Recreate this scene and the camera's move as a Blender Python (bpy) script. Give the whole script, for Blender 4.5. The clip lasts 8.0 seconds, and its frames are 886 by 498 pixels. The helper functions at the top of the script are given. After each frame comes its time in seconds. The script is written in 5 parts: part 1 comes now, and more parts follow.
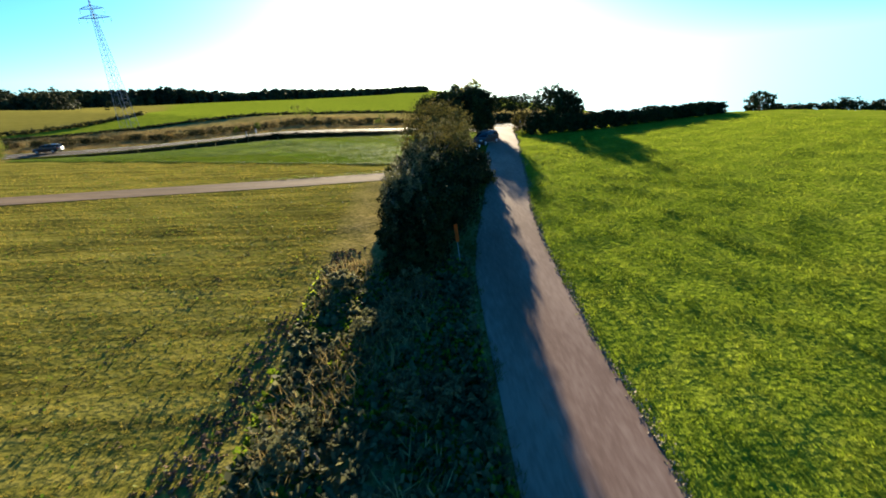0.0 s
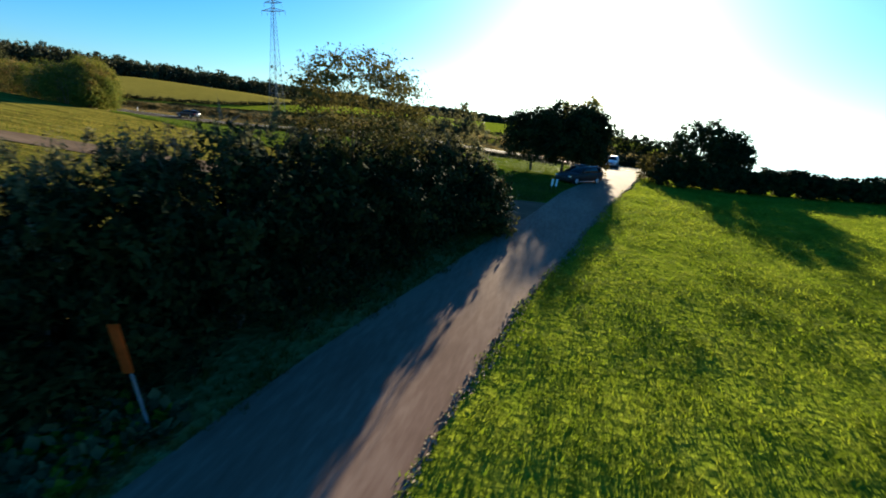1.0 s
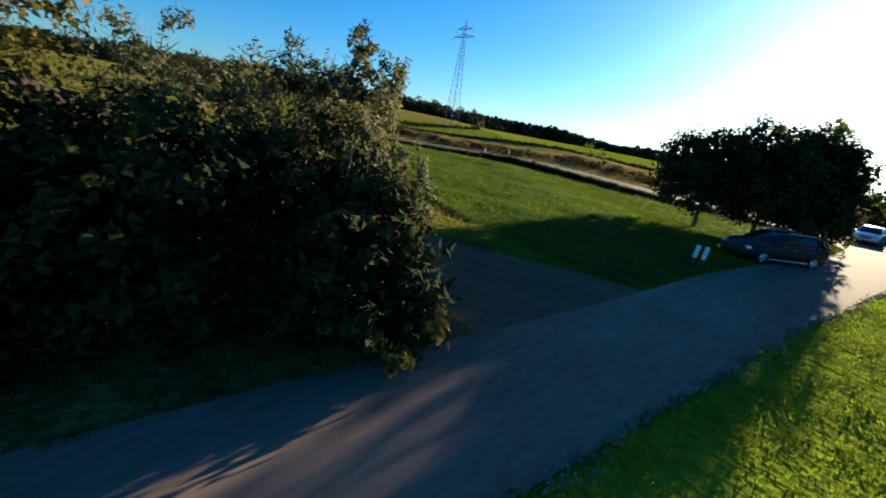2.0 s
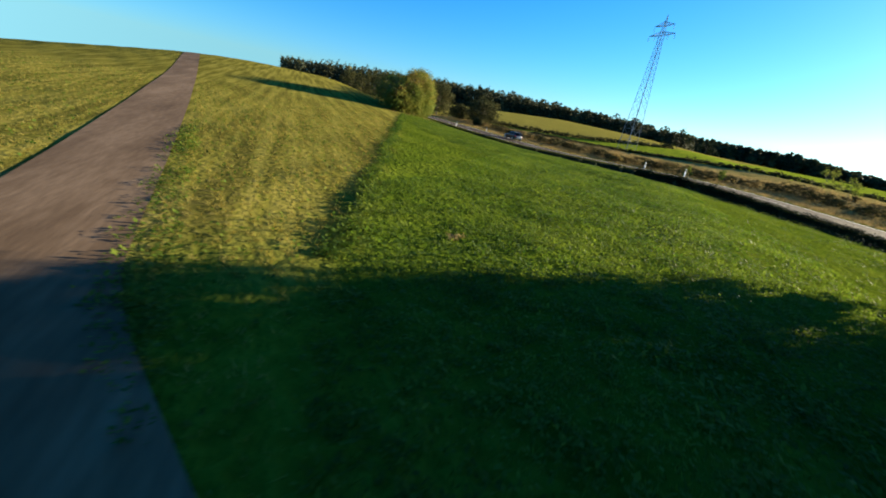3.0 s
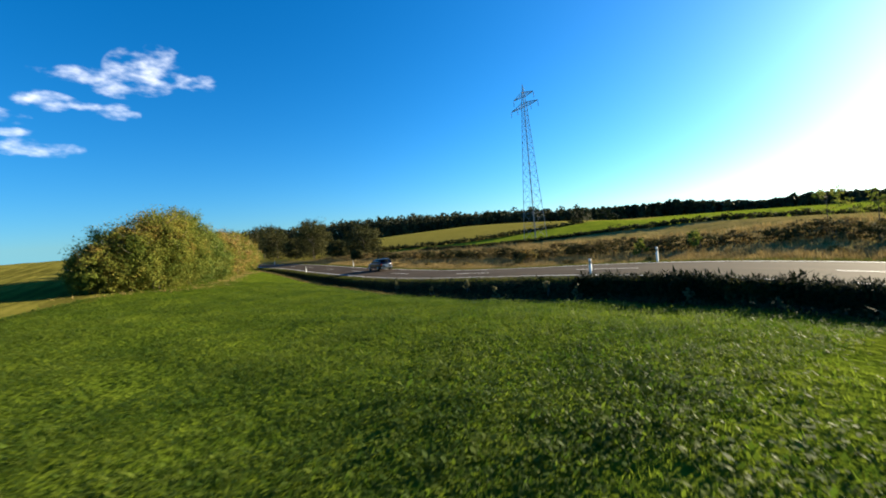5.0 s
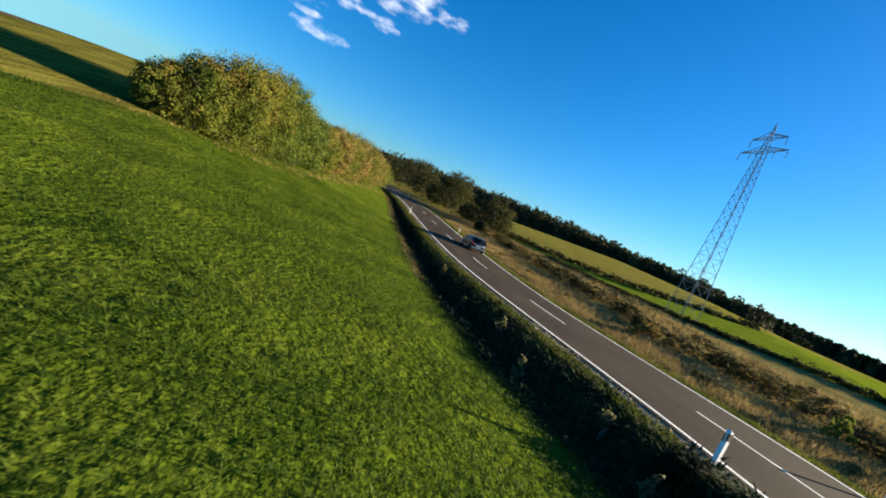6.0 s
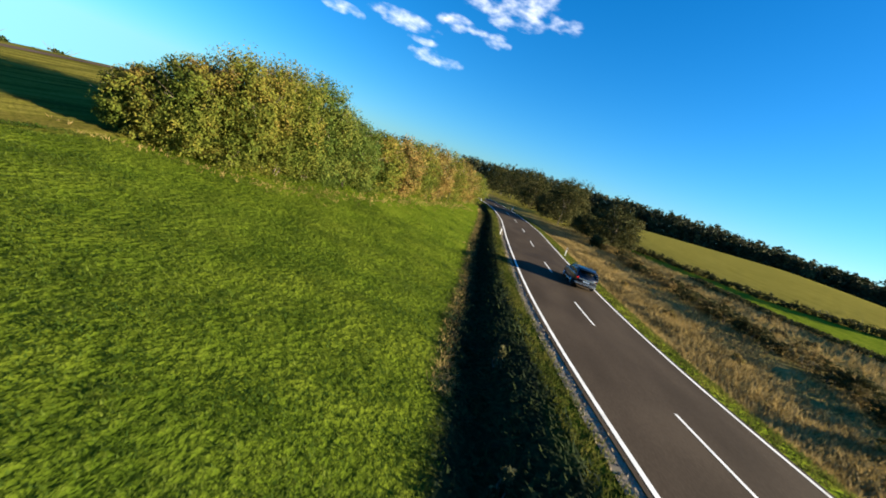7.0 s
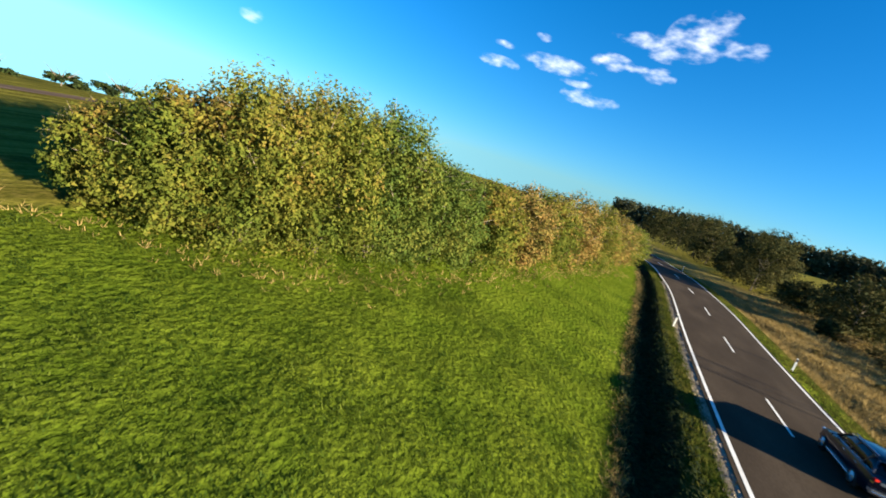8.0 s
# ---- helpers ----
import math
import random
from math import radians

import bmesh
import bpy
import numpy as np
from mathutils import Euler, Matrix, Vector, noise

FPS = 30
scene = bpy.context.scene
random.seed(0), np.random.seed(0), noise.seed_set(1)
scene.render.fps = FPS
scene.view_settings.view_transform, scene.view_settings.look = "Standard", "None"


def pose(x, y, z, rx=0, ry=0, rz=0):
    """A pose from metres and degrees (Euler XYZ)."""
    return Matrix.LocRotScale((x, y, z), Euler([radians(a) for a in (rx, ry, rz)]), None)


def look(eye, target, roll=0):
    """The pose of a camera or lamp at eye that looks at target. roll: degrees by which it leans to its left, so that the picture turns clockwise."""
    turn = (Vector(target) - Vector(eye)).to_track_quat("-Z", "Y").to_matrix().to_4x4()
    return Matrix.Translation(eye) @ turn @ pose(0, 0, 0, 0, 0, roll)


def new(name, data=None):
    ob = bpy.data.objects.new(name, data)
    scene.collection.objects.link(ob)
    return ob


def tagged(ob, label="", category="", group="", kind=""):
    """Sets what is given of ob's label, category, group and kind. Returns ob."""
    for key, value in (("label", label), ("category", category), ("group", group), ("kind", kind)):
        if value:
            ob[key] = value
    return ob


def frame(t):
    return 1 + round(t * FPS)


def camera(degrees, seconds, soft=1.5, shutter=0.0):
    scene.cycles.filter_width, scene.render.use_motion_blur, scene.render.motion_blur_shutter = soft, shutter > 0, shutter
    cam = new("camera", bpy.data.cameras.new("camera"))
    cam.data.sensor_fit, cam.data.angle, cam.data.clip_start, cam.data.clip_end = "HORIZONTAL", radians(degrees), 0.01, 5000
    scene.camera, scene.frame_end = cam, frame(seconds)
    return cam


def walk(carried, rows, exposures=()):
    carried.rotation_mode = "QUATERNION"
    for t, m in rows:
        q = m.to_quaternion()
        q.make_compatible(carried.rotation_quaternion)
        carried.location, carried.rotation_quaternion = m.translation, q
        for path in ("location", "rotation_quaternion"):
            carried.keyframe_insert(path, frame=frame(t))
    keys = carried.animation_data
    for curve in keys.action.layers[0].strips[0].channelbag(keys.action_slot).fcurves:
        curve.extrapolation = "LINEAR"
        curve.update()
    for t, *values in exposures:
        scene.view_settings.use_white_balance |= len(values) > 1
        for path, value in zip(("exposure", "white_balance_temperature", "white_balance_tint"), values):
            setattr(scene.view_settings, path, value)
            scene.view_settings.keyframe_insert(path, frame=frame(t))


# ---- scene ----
cam = camera(94, 8.0, soft=1.75, shutter=0.1)


def go(x, y, z, az, pitch, roll):
    """A camera pose from its place, compass heading, pitch and lean."""
    a, p = radians(az), radians(pitch)
    way = Vector((math.sin(a) * math.cos(p), math.cos(a) * math.cos(p), math.sin(p)))
    return look((x, y, z), Vector((x, y, z)) + way, roll)


FLIGHT = [
    (0.0, -17.33, -13.50, 5.85, 1.57, -21.36, -3.83),
    (0.5, -13.98, -7.97, 4.75, -7.07, -19.36, -0.28),
    (1.0, -10.27, -0.28, 3.59, -17.07, -17.66, 4.93),
    (1.5, -8.65, 6.66, 3.20, -29.40, -17.47, 7.57),
    (1.7, -8.50, 9.10, 3.00, -34.52, -16.64, 7.93),
    (2.8, -10.05, 21.00, 2.63, -63.06, -18.57, 11.31),
    (3.0, -11.45, 23.95, 2.24, -67.78, -18.20, 10.72),
    (3.5, -15.65, 29.09, 1.75, -80.28, -16.61, 9.18),
    (4.0, -21.58, 33.42, 1.73, -75.19, -9.11, -8.21),
    (4.2, -23.80, 35.10, 1.80, -66.50, -5.60, -17.50),
    (5.3, -35.17, 46.11, 2.63, -59.73, 0.25, 4.12),
    (5.5, -36.39, 47.84, 2.65, -66.26, -1.15, 16.44),
    (5.7, -37.90, 49.21, 2.94, -71.60, -3.59, 23.11),
    (6.0, -39.82, 50.93, 3.06, -78.51, -6.22, 23.02),
    (6.5, -45.00, 53.01, 3.71, -86.57, -8.92, 20.51),
    (7.0, -50.11, 54.30, 4.38, -94.53, -10.41, 18.86),
    (7.5, -55.89, 53.98, 5.14, -103.74, -11.08, 17.57),
    (8.0, -61.38, 52.71, 5.80, -115.30, -11.34, 17.82),
]
walk(cam, [(row[0], go(*row[1:])) for row in FLIGHT],
     exposures=[(0.0, 2.42), (0.5, 2.28), (1.0, 2.05), (1.5, 1.82), (2.8, 2.22), (3.5, 2.5), (4.2, 2.42), (5.5, 2.05), (7.0, 2.26), (8.0, 2.28)])

# ---- light ----
SUN_AZ, SUN_EL = 0.3, 12.9
world = bpy.data.worlds.new("sky")
scene.world = world
world.use_nodes = True
wn, wl = world.node_tree.nodes, world.node_tree.links
sky = wn.new("ShaderNodeTexSky")
sky.sky_type = "NISHITA"
sky.sun_disc = False
sky.sun_elevation, sky.sun_rotation = radians(SUN_EL), radians(SUN_AZ)
sky.air_density, sky.dust_density, sky.ozone_density = 1.0, 0.6, 6.0
wn["Background"].inputs["Strength"].default_value = 0.053


def sky_clouds():
    """A handful of small white clouds low in the western sky, mixed into the sky by direction."""
    def way(az, el):
        a, e = radians(az), radians(el)
        return (math.sin(a) * math.cos(e), math.cos(a) * math.cos(e), math.sin(e))

    coord = wn.new("ShaderNodeTexCoord")
    split, level, join = wn.new("ShaderNodeSeparateXYZ"), wn.new("ShaderNodeMath"), wn.new("ShaderNodeCombineXYZ")
    level.operation = "MAXIMUM"
    level.inputs[1].default_value = 0.05
    wl.new(coord.outputs["Generated"], split.inputs[0])
    wl.new(split.outputs["Z"], level.inputs[0])
    wl.new(split.outputs["X"], join.inputs["X"])
    wl.new(split.outputs["Y"], join.inputs["Y"])
    wl.new(level.outputs[0], join.inputs["Z"])
    wl.new(join.outputs[0], sky.inputs["Vector"])
    puffs = [(-93.9, 21.2, 3.1, 2.2), (-92.2, 22.6, 2.0, 1.4), (-99.3, 20.1, 3.6, 0.9), (-96.4, 19.6, 2.6, 1.2), (-88.9, 20.7, 2.2, 1.0), (-102.3, 17.3, 2.3, 0.9), (-96.6, 16.8, 1.8, 0.9), (-99.6, 17.2, 2.2, 0.5), (-108.6, 15.5, 4.4, 0.95), (-115.8, 14.0, 2.4, 0.7), (-103.4, 12.8, 3.3, 0.95), (-105.4, 14.1, 2.0, 0.45), (-111.3, 18.0, 1.0, 0.45), (-115.6, 16.1, 1.3, 0.4), (-145.3, 9.0, 1.3, 0.7)]
    total = None
    for az, el, wide, high in puffs:
        c = Vector(way(az, el))
        right = Vector((math.cos(radians(az)), -math.sin(radians(az)), 0.0))
        up = right.cross(c)
        terms = []
        for axis, size in ((right, wide), (up, high)):
            dot = wn.new("ShaderNodeVectorMath")
            dot.operation = "DOT_PRODUCT"
            wl.new(coord.outputs["Generated"], dot.inputs[0])
            dot.inputs[1].default_value = axis
            sc = wn.new("ShaderNodeMath")
            sc.operation = "MULTIPLY_ADD"
            wl.new(dot.outputs["Value"], sc.inputs[0])
            sc.inputs[1].default_value = 1.0 / math.sin(radians(size * 1.15))
            sc.inputs[2].default_value = -axis.dot(c) / math.sin(radians(size * 1.15))
            sq = wn.new("ShaderNodeMath")
            sq.operation = "MULTIPLY"
            wl.new(sc.outputs[0], sq.inputs[0])
            wl.new(sc.outputs[0], sq.inputs[1])
            terms.append(sq)
        s = wn.new("ShaderNodeMath")
        wl.new(terms[0].outputs[0], s.inputs[0])
        wl.new(terms[1].outputs[0], s.inputs[1])
        s.operation = "ADD"
        inv = wn.new("ShaderNodeMath")
        inv.operation = "SUBTRACT"
        inv.use_clamp = True
        inv.inputs[0].default_value = 1.0
        wl.new(s.outputs[0], inv.inputs[1])
        front = wn.new("ShaderNodeVectorMath")
        front.operation = "DOT_PRODUCT"
        wl.new(coord.outputs["Generated"], front.inputs[0])
        front.inputs[1].default_value = c
        fr = wn.new("ShaderNodeMath")
        fr.operation = "GREATER_THAN"
        fr.inputs[1].default_value = 0.0
        wl.new(front.outputs["Value"], fr.inputs[0])
        mul = wn.new("ShaderNodeMath")
        mul.operation = "MULTIPLY"
        wl.new(inv.outputs[0], mul.inputs[0])
        wl.new(fr.outputs[0], mul.inputs[1])
        if total is None:
            total = mul
        else:
            mx = wn.new("ShaderNodeMath")
            mx.operation = "MAXIMUM"
            wl.new(total.outputs[0], mx.inputs[0])
            wl.new(mul.outputs[0], mx.inputs[1])
            total = mx
    stretch = wn.new("ShaderNodeMapping")
    stretch.inputs["Scale"].default_value = (30, 30, 66)
    wl.new(coord.outputs["Generated"], stretch.inputs[0])
    wisps = wn.new("ShaderNodeTexNoise")
    wisps.inputs["Scale"].default_value, wisps.inputs["Detail"].default_value = 1.0, 6.0
    wl.new(stretch.outputs[0], wisps.inputs["Vector"])
    edge = wn.new("ShaderNodeMath")
    edge.operation = "MULTIPLY_ADD"
    wl.new(total.outputs[0], edge.inputs[0])
    edge.inputs[1].default_value = 0.5
    rag = wn.new("ShaderNodeMath")
    rag.operation = "MULTIPLY_ADD"
    rag.inputs[1].default_value, rag.inputs[2].default_value = 1.7, -0.86
    wl.new(wisps.outputs["Fac"], rag.inputs[0])
    wl.new(rag.outputs[0], edge.inputs[2])
    ramp = wn.new("ShaderNodeMapRange")
    ramp.interpolation_type = "SMOOTHSTEP"
    ramp.inputs["From Min"].default_value, ramp.inputs["From Max"].default_value = 0.0, 1.3
    wl.new(edge.outputs[0], ramp.inputs["Value"])
    gate = wn.new("ShaderNodeMath")
    gate.operation = "MINIMUM"
    wl.new(ramp.outputs["Result"], gate.inputs[0])
    soft_edge = wn.new("ShaderNodeMath")
    soft_edge.operation = "MULTIPLY"
    soft_edge.use_clamp = True
    soft_edge.inputs[1].default_value = 1.0
    wl.new(total.outputs[0], soft_edge.inputs[0])
    wl.new(soft_edge.outputs[0], gate.inputs[1])
    mix = wn.new("ShaderNodeMixRGB")
    wl.new(gate.outputs[0], mix.inputs["Fac"])
    rich = wn.new("ShaderNodeHueSaturation")
    rich.inputs["Saturation"].default_value = 1.17
    wl.new(sky.outputs["Color"], rich.inputs["Color"])
    cool = wn.new("ShaderNodeMixRGB")
    cool.blend_type = "MULTIPLY"
    cool.inputs["Fac"].default_value = 1.0
    cool.inputs["Color2"].default_value = (0.87, 1.06, 1.06, 1)
    wl.new(rich.outputs["Color"], cool.inputs["Color1"])
    wl.new(cool.outputs[0], mix.inputs["Color1"])
    mix.inputs["Color2"].default_value = (7.0, 7.1, 7.5, 1)
    wl.new(mix.outputs[0], wn["Background"].inputs["Color"])


sky_clouds()
lamp = bpy.data.lights.new("sun", "SUN")
lamp.energy, lamp.angle, lamp.color = 4.8, radians(0.6), (1.0, 0.86, 0.6)
sun = new("sun", lamp)
sun_way = Vector((math.sin(radians(SUN_AZ)) * math.cos(radians(SUN_EL)), math.cos(radians(SUN_AZ)) * math.cos(radians(SUN_EL)), math.sin(radians(SUN_EL))))
sun.matrix_world = look(sun_way * 300, (0, 0, 0))


# ---- materials ----
def material(name, colours, scale, rough=0.8, fine=8.0, bump=0.0, bump_scale=30.0, metal=0.0, island=0.0, translucent=0.0, piece=0.0, stretch=(1, 1, 1), spec=0.3, through_gain=None):
    """A surface whose colour wanders between the given ones at two scales, with relief; sizes in waves per metre."""
    m = bpy.data.materials.new(name)
    m.use_nodes = True
    n, l = m.node_tree.nodes, m.node_tree.links
    b = n["Principled BSDF"]
    geo = n.new("ShaderNodeNewGeometry")
    mp = n.new("ShaderNodeMapping")
    mp.inputs["Scale"].default_value = stretch
    l.new(geo.outputs["Position"], mp.inputs[0])
    big = n.new("ShaderNodeTexNoise")
    big.inputs["Scale"].default_value, big.inputs["Detail"].default_value = scale, 3.0
    small = n.new("ShaderNodeTexNoise")
    small.inputs["Scale"].default_value, small.inputs["Detail"].default_value = scale * fine, 4.0
    for t in (big, small):
        l.new(mp.outputs[0], t.inputs["Vector"])
    add = n.new("ShaderNodeMath")
    add.operation = "MULTIPLY_ADD"
    l.new(small.outputs["Fac"], add.inputs[0])
    add.inputs[1].default_value = 0.6
    l.new(big.outputs["Fac"], add.inputs[2])
    out = add
    for amount, sock in ((island, "island"), (piece, "piece")):
        if not amount:
            continue
        if sock == "island":
            src = geo.outputs["Random Per Island"]
        else:
            src = n.new("ShaderNodeObjectInfo").outputs["Random"]
        more = n.new("ShaderNodeMath")
        more.operation = "MULTIPLY_ADD"
        l.new(src, more.inputs[0])
        more.inputs[1].default_value = amount
        l.new(out.outputs[0], more.inputs[2])
        sub = n.new("ShaderNodeMath")
        sub.operation = "SUBTRACT"
        l.new(more.outputs[0], sub.inputs[0])
        sub.inputs[1].default_value = amount / 2
        out = sub
    ramp = n.new("ShaderNodeValToRGB")
    ramp.color_ramp.elements[0].position, ramp.color_ramp.elements[-1].position = 0.5, 1.1 if len(colours) < 2 else 1.0
    while len(ramp.color_ramp.elements) < len(colours):
        ramp.color_ramp.elements.new(0.5)
    for i, c in enumerate(colours):
        e = ramp.color_ramp.elements[i]
        e.position = 0.52 + 0.56 * i / max(1, len(colours) - 1) if len(colours) > 1 else 0.5
        e.position = min(1.0, 0.5 + 0.55 * i / max(1, len(colours) - 1))
        e.color = (*c, 1)
    l.new(out.outputs[0], ramp.inputs["Fac"])
    l.new(ramp.outputs["Color"], b.inputs["Base Color"])
    b.inputs["Roughness"].default_value = rough
    b.inputs["Metallic"].default_value = metal
    b.inputs["Specular IOR Level"].default_value = spec
    if bump:
        relief = n.new("ShaderNodeTexNoise")
        relief.inputs["Scale"].default_value, relief.inputs["Detail"].default_value = bump_scale, 4.0
        l.new(mp.outputs[0], relief.inputs["Vector"])
        bp = n.new("ShaderNodeBump")
        bp.inputs["Strength"].default_value, bp.inputs["Distance"].default_value = min(1.0, bump * 10), bump
        l.new(relief.outputs["Fac"], bp.inputs["Height"])
        l.new(bp.outputs["Normal"], b.inputs["Normal"])
    if translucent:
        tr = n.new("ShaderNodeBsdfTranslucent")
        if through_gain:
            gain = n.new("ShaderNodeMixRGB")
            gain.blend_type = "MULTIPLY"
            gain.inputs["Fac"].default_value = 1.0
            gain.inputs["Color2"].default_value = (*through_gain, 1)
            l.new(ramp.outputs["Color"], gain.inputs["Color1"])
            l.new(gain.outputs[0], tr.inputs["Color"])
        else:
            l.new(ramp.outputs["Color"], tr.inputs["Color"])
        mx = n.new("ShaderNodeMixShader")
        mx.inputs["Fac"].default_value = translucent
        l.new(b.outputs[0], mx.inputs[1])
        l.new(tr.outputs[0], mx.inputs[2])
        l.new(mx.outputs[0], n["Material Output"].inputs["Surface"])
    return m


def plain(name, colour, rough=0.5, metal=0.0, coat=0.0, spec=0.5):
    m = bpy.data.materials.new(name)
    m.use_nodes = True
    n, l = m.node_tree.nodes, m.node_tree.links
    b = n["Principled BSDF"]
    dirt = n.new("ShaderNodeTexNoise")
    dirt.inputs["Scale"].default_value, dirt.inputs["Detail"].default_value = 9.0, 5.0
    geo = n.new("ShaderNodeNewGeometry")
    l.new(geo.outputs["Position"], dirt.inputs["Vector"])
    mx = n.new("ShaderNodeMixRGB")
    mx.inputs["Color1"].default_value = (*[c * 0.8 for c in colour], 1)
    mx.inputs["Color2"].default_value = (*[min(1, c * 1.15) for c in colour], 1)
    l.new(dirt.outputs["Fac"], mx.inputs["Fac"])
    l.new(mx.outputs[0], b.inputs["Base Color"])
    b.inputs["Roughness"].default_value, b.inputs["Metallic"].default_value = rough, metal
    b.inputs["Coat Weight"].default_value, b.inputs["Specular IOR Level"].default_value = coat, spec
    return m


ASPHALT = material("asphalt", [(0.0306, 0.0227, 0.0161), (0.0441, 0.0328, 0.0234), (0.0604, 0.0454, 0.0322)], 0.5, spec=0.04, rough=0.9, fine=40, bump=0.006, bump_scale=60, stretch=(0.35, 1, 1))
LANE = material("lane_surface", [(0.11, 0.07, 0.052), (0.158, 0.103, 0.078), (0.215, 0.15, 0.115)], 0.6, spec=0.05, rough=0.9, fine=14, bump=0.012, bump_scale=25, stretch=(1, 0.2, 1))
TRACK = material("track_surface", [(0.07, 0.045, 0.027), (0.105, 0.069, 0.042), (0.15, 0.102, 0.065)], 0.8, spec=0.05, rough=0.95, fine=10, bump=0.02, bump_scale=18, stretch=(0.16, 1, 1))
PAINT = material("road_paint", [(0.5, 0.49, 0.46), (0.74, 0.73, 0.7)], 1.5, rough=0.6, fine=12)
GRAVEL = material("gravel", [(0.1, 0.078, 0.052), (0.18, 0.142, 0.098), (0.28, 0.225, 0.16)], 2.0, rough=0.95, island=0.5)
LEAF_GREEN = material("leaf_green", [(0.06, 0.09, 0.012), (0.13, 0.165, 0.025), (0.23, 0.235, 0.045)], 0.5, rough=0.95, fine=3, island=0.5, translucent=0.3, spec=0.1)
LEAF_OAK = material("leaf_oak", [(0.014, 0.02, 0.006), (0.032, 0.037, 0.01), (0.075, 0.066, 0.02)], 0.25, rough=0.9, fine=4, island=0.45, translucent=0.18, spec=0.1)
# Near-black leaf colour with the shade of backlit foliage painted in.
LEAF_SHADE = material("leaf_shade", [(0.0068, 0.0119, 0.0043), (0.0136, 0.0238, 0.0068), (0.0272, 0.0374, 0.0102)], 0.5, rough=0.95, fine=3, island=0.5, translucent=0.06, spec=0.1)
LEAF_AUTUMN = material("leaf_autumn", [(0.1, 0.125, 0.02), (0.22, 0.21, 0.035), (0.36, 0.26, 0.065)], 0.35, rough=0.95, fine=4, island=0.5, translucent=0.3, spec=0.1)
LEAF_RUST = material("leaf_rust", [(0.08, 0.085, 0.02), (0.17, 0.135, 0.036), (0.27, 0.17, 0.055)], 0.4, rough=0.95, fine=4, island=0.5, translucent=0.3, spec=0.1)
VERGE = material("verge_blades", [(0.03, 0.045, 0.009), (0.065, 0.078, 0.014), (0.12, 0.115, 0.026)], 0.5, rough=0.95, fine=6, island=0.35, translucent=0.35, spec=0.03)
LEAF_TAN = material("withered_leaves", [(0.05, 0.042, 0.014), (0.11, 0.083, 0.03), (0.2, 0.14, 0.055)], 0.4, rough=0.95, fine=5, island=0.4, translucent=0.2, spec=0.05)
SCRUB = material("scrub_leaves", [(0.018, 0.022, 0.008), (0.04, 0.042, 0.014), (0.085, 0.07, 0.025)], 0.4, rough=0.95, fine=5, island=0.3, translucent=0.15, spec=0.05)
LEAF_OLIVE = material("leaf_olive", [(0.035, 0.035, 0.01), (0.075, 0.068, 0.016), (0.14, 0.11, 0.03)], 0.5, rough=0.95, fine=4, island=0.5, translucent=0.25, spec=0.08)
BUSH = material("bush_leaves", [(0.038, 0.062, 0.01), (0.075, 0.1, 0.015), (0.115, 0.13, 0.021), (0.165, 0.15, 0.026), (0.2, 0.138, 0.035)], 0.3, rough=0.95, fine=5, island=0.18, translucent=0.4, spec=0.1)
BUSH_GREEN = material("green_bush_leaves", [(0.028, 0.052, 0.009), (0.055, 0.088, 0.014), (0.085, 0.115, 0.019), (0.13, 0.135, 0.024)], 0.35, rough=0.9, fine=5, island=0.2, translucent=0.35, spec=0.15)
LEAF_WILLOW = material("leaf_willow", [(0.05, 0.055, 0.025), (0.1, 0.1, 0.045), (0.17, 0.155, 0.07)], 0.6, rough=0.7, fine=3, island=0.5, translucent=0.45, spec=0.1)
FOREST = material("forest_leaves", [(0.01, 0.016, 0.007), (0.024, 0.032, 0.012), (0.065, 0.062, 0.022)], 0.05, rough=0.95, fine=8, island=0.4, translucent=0.15)
TWIG = material("bare_twigs", [(0.09, 0.07, 0.05), (0.16, 0.13, 0.1), (0.24, 0.2, 0.16)], 2.0, rough=0.95, island=0.4)
BARK = material("bark", [(0.05, 0.04, 0.03), (0.1, 0.08, 0.06), (0.16, 0.13, 0.1)], 3.0, rough=0.95, fine=6, bump=0.02, bump_scale=20, stretch=(1, 1, 0.25))
BLADE = material("grass_blades", [(0.055, 0.09, 0.008), (0.11, 0.155, 0.013), (0.18, 0.21, 0.024)], 0.35, rough=0.95, fine=6, island=0.28, translucent=0.48, spec=0.03, through_gain=(1.85, 1.8, 1.15))
CLOVER = material("crop_leaves", [(0.023, 0.047, 0.006), (0.047, 0.077, 0.009), (0.09, 0.116, 0.015)], 0.3, rough=0.65, fine=5, island=0.4, translucent=0.37, spec=0.06, through_gain=(1.92, 2.02, 1.4))
STRAW = material("stubble_straw", [(0.096, 0.092, 0.0192), (0.144, 0.128, 0.0272), (0.208, 0.176, 0.048)], 0.5, rough=0.95, fine=5, island=0.4, translucent=0.4, spec=0.1, through_gain=(1.7, 1.5, 1.0))
DRY = material("dry_grass", [(0.13, 0.094, 0.03), (0.24, 0.168, 0.058), (0.36, 0.26, 0.1)], 0.4, rough=0.95, fine=5, island=0.45, translucent=0.25)
STEEL = plain("galvanised_steel", (0.24, 0.25, 0.26), rough=0.75, metal=0.4)
CERAMIC = plain("brown_ceramic", (0.06, 0.05, 0.045), rough=0.7, spec=0.2)
WHITE = plain("white_plastic", (0.78, 0.78, 0.76), rough=0.45)
BLACK = plain("black_plastic", (0.02, 0.02, 0.022), rough=0.45)
ORANGE = material("orange_board", [(0.7, 0.14, 0.02), (0.9, 0.22, 0.04)], 3.0, rough=0.5, translucent=0.75)
CARPAINT = plain("dark_blue_paint", (0.006, 0.01, 0.024), rough=0.3, metal=0.2, coat=0.45)
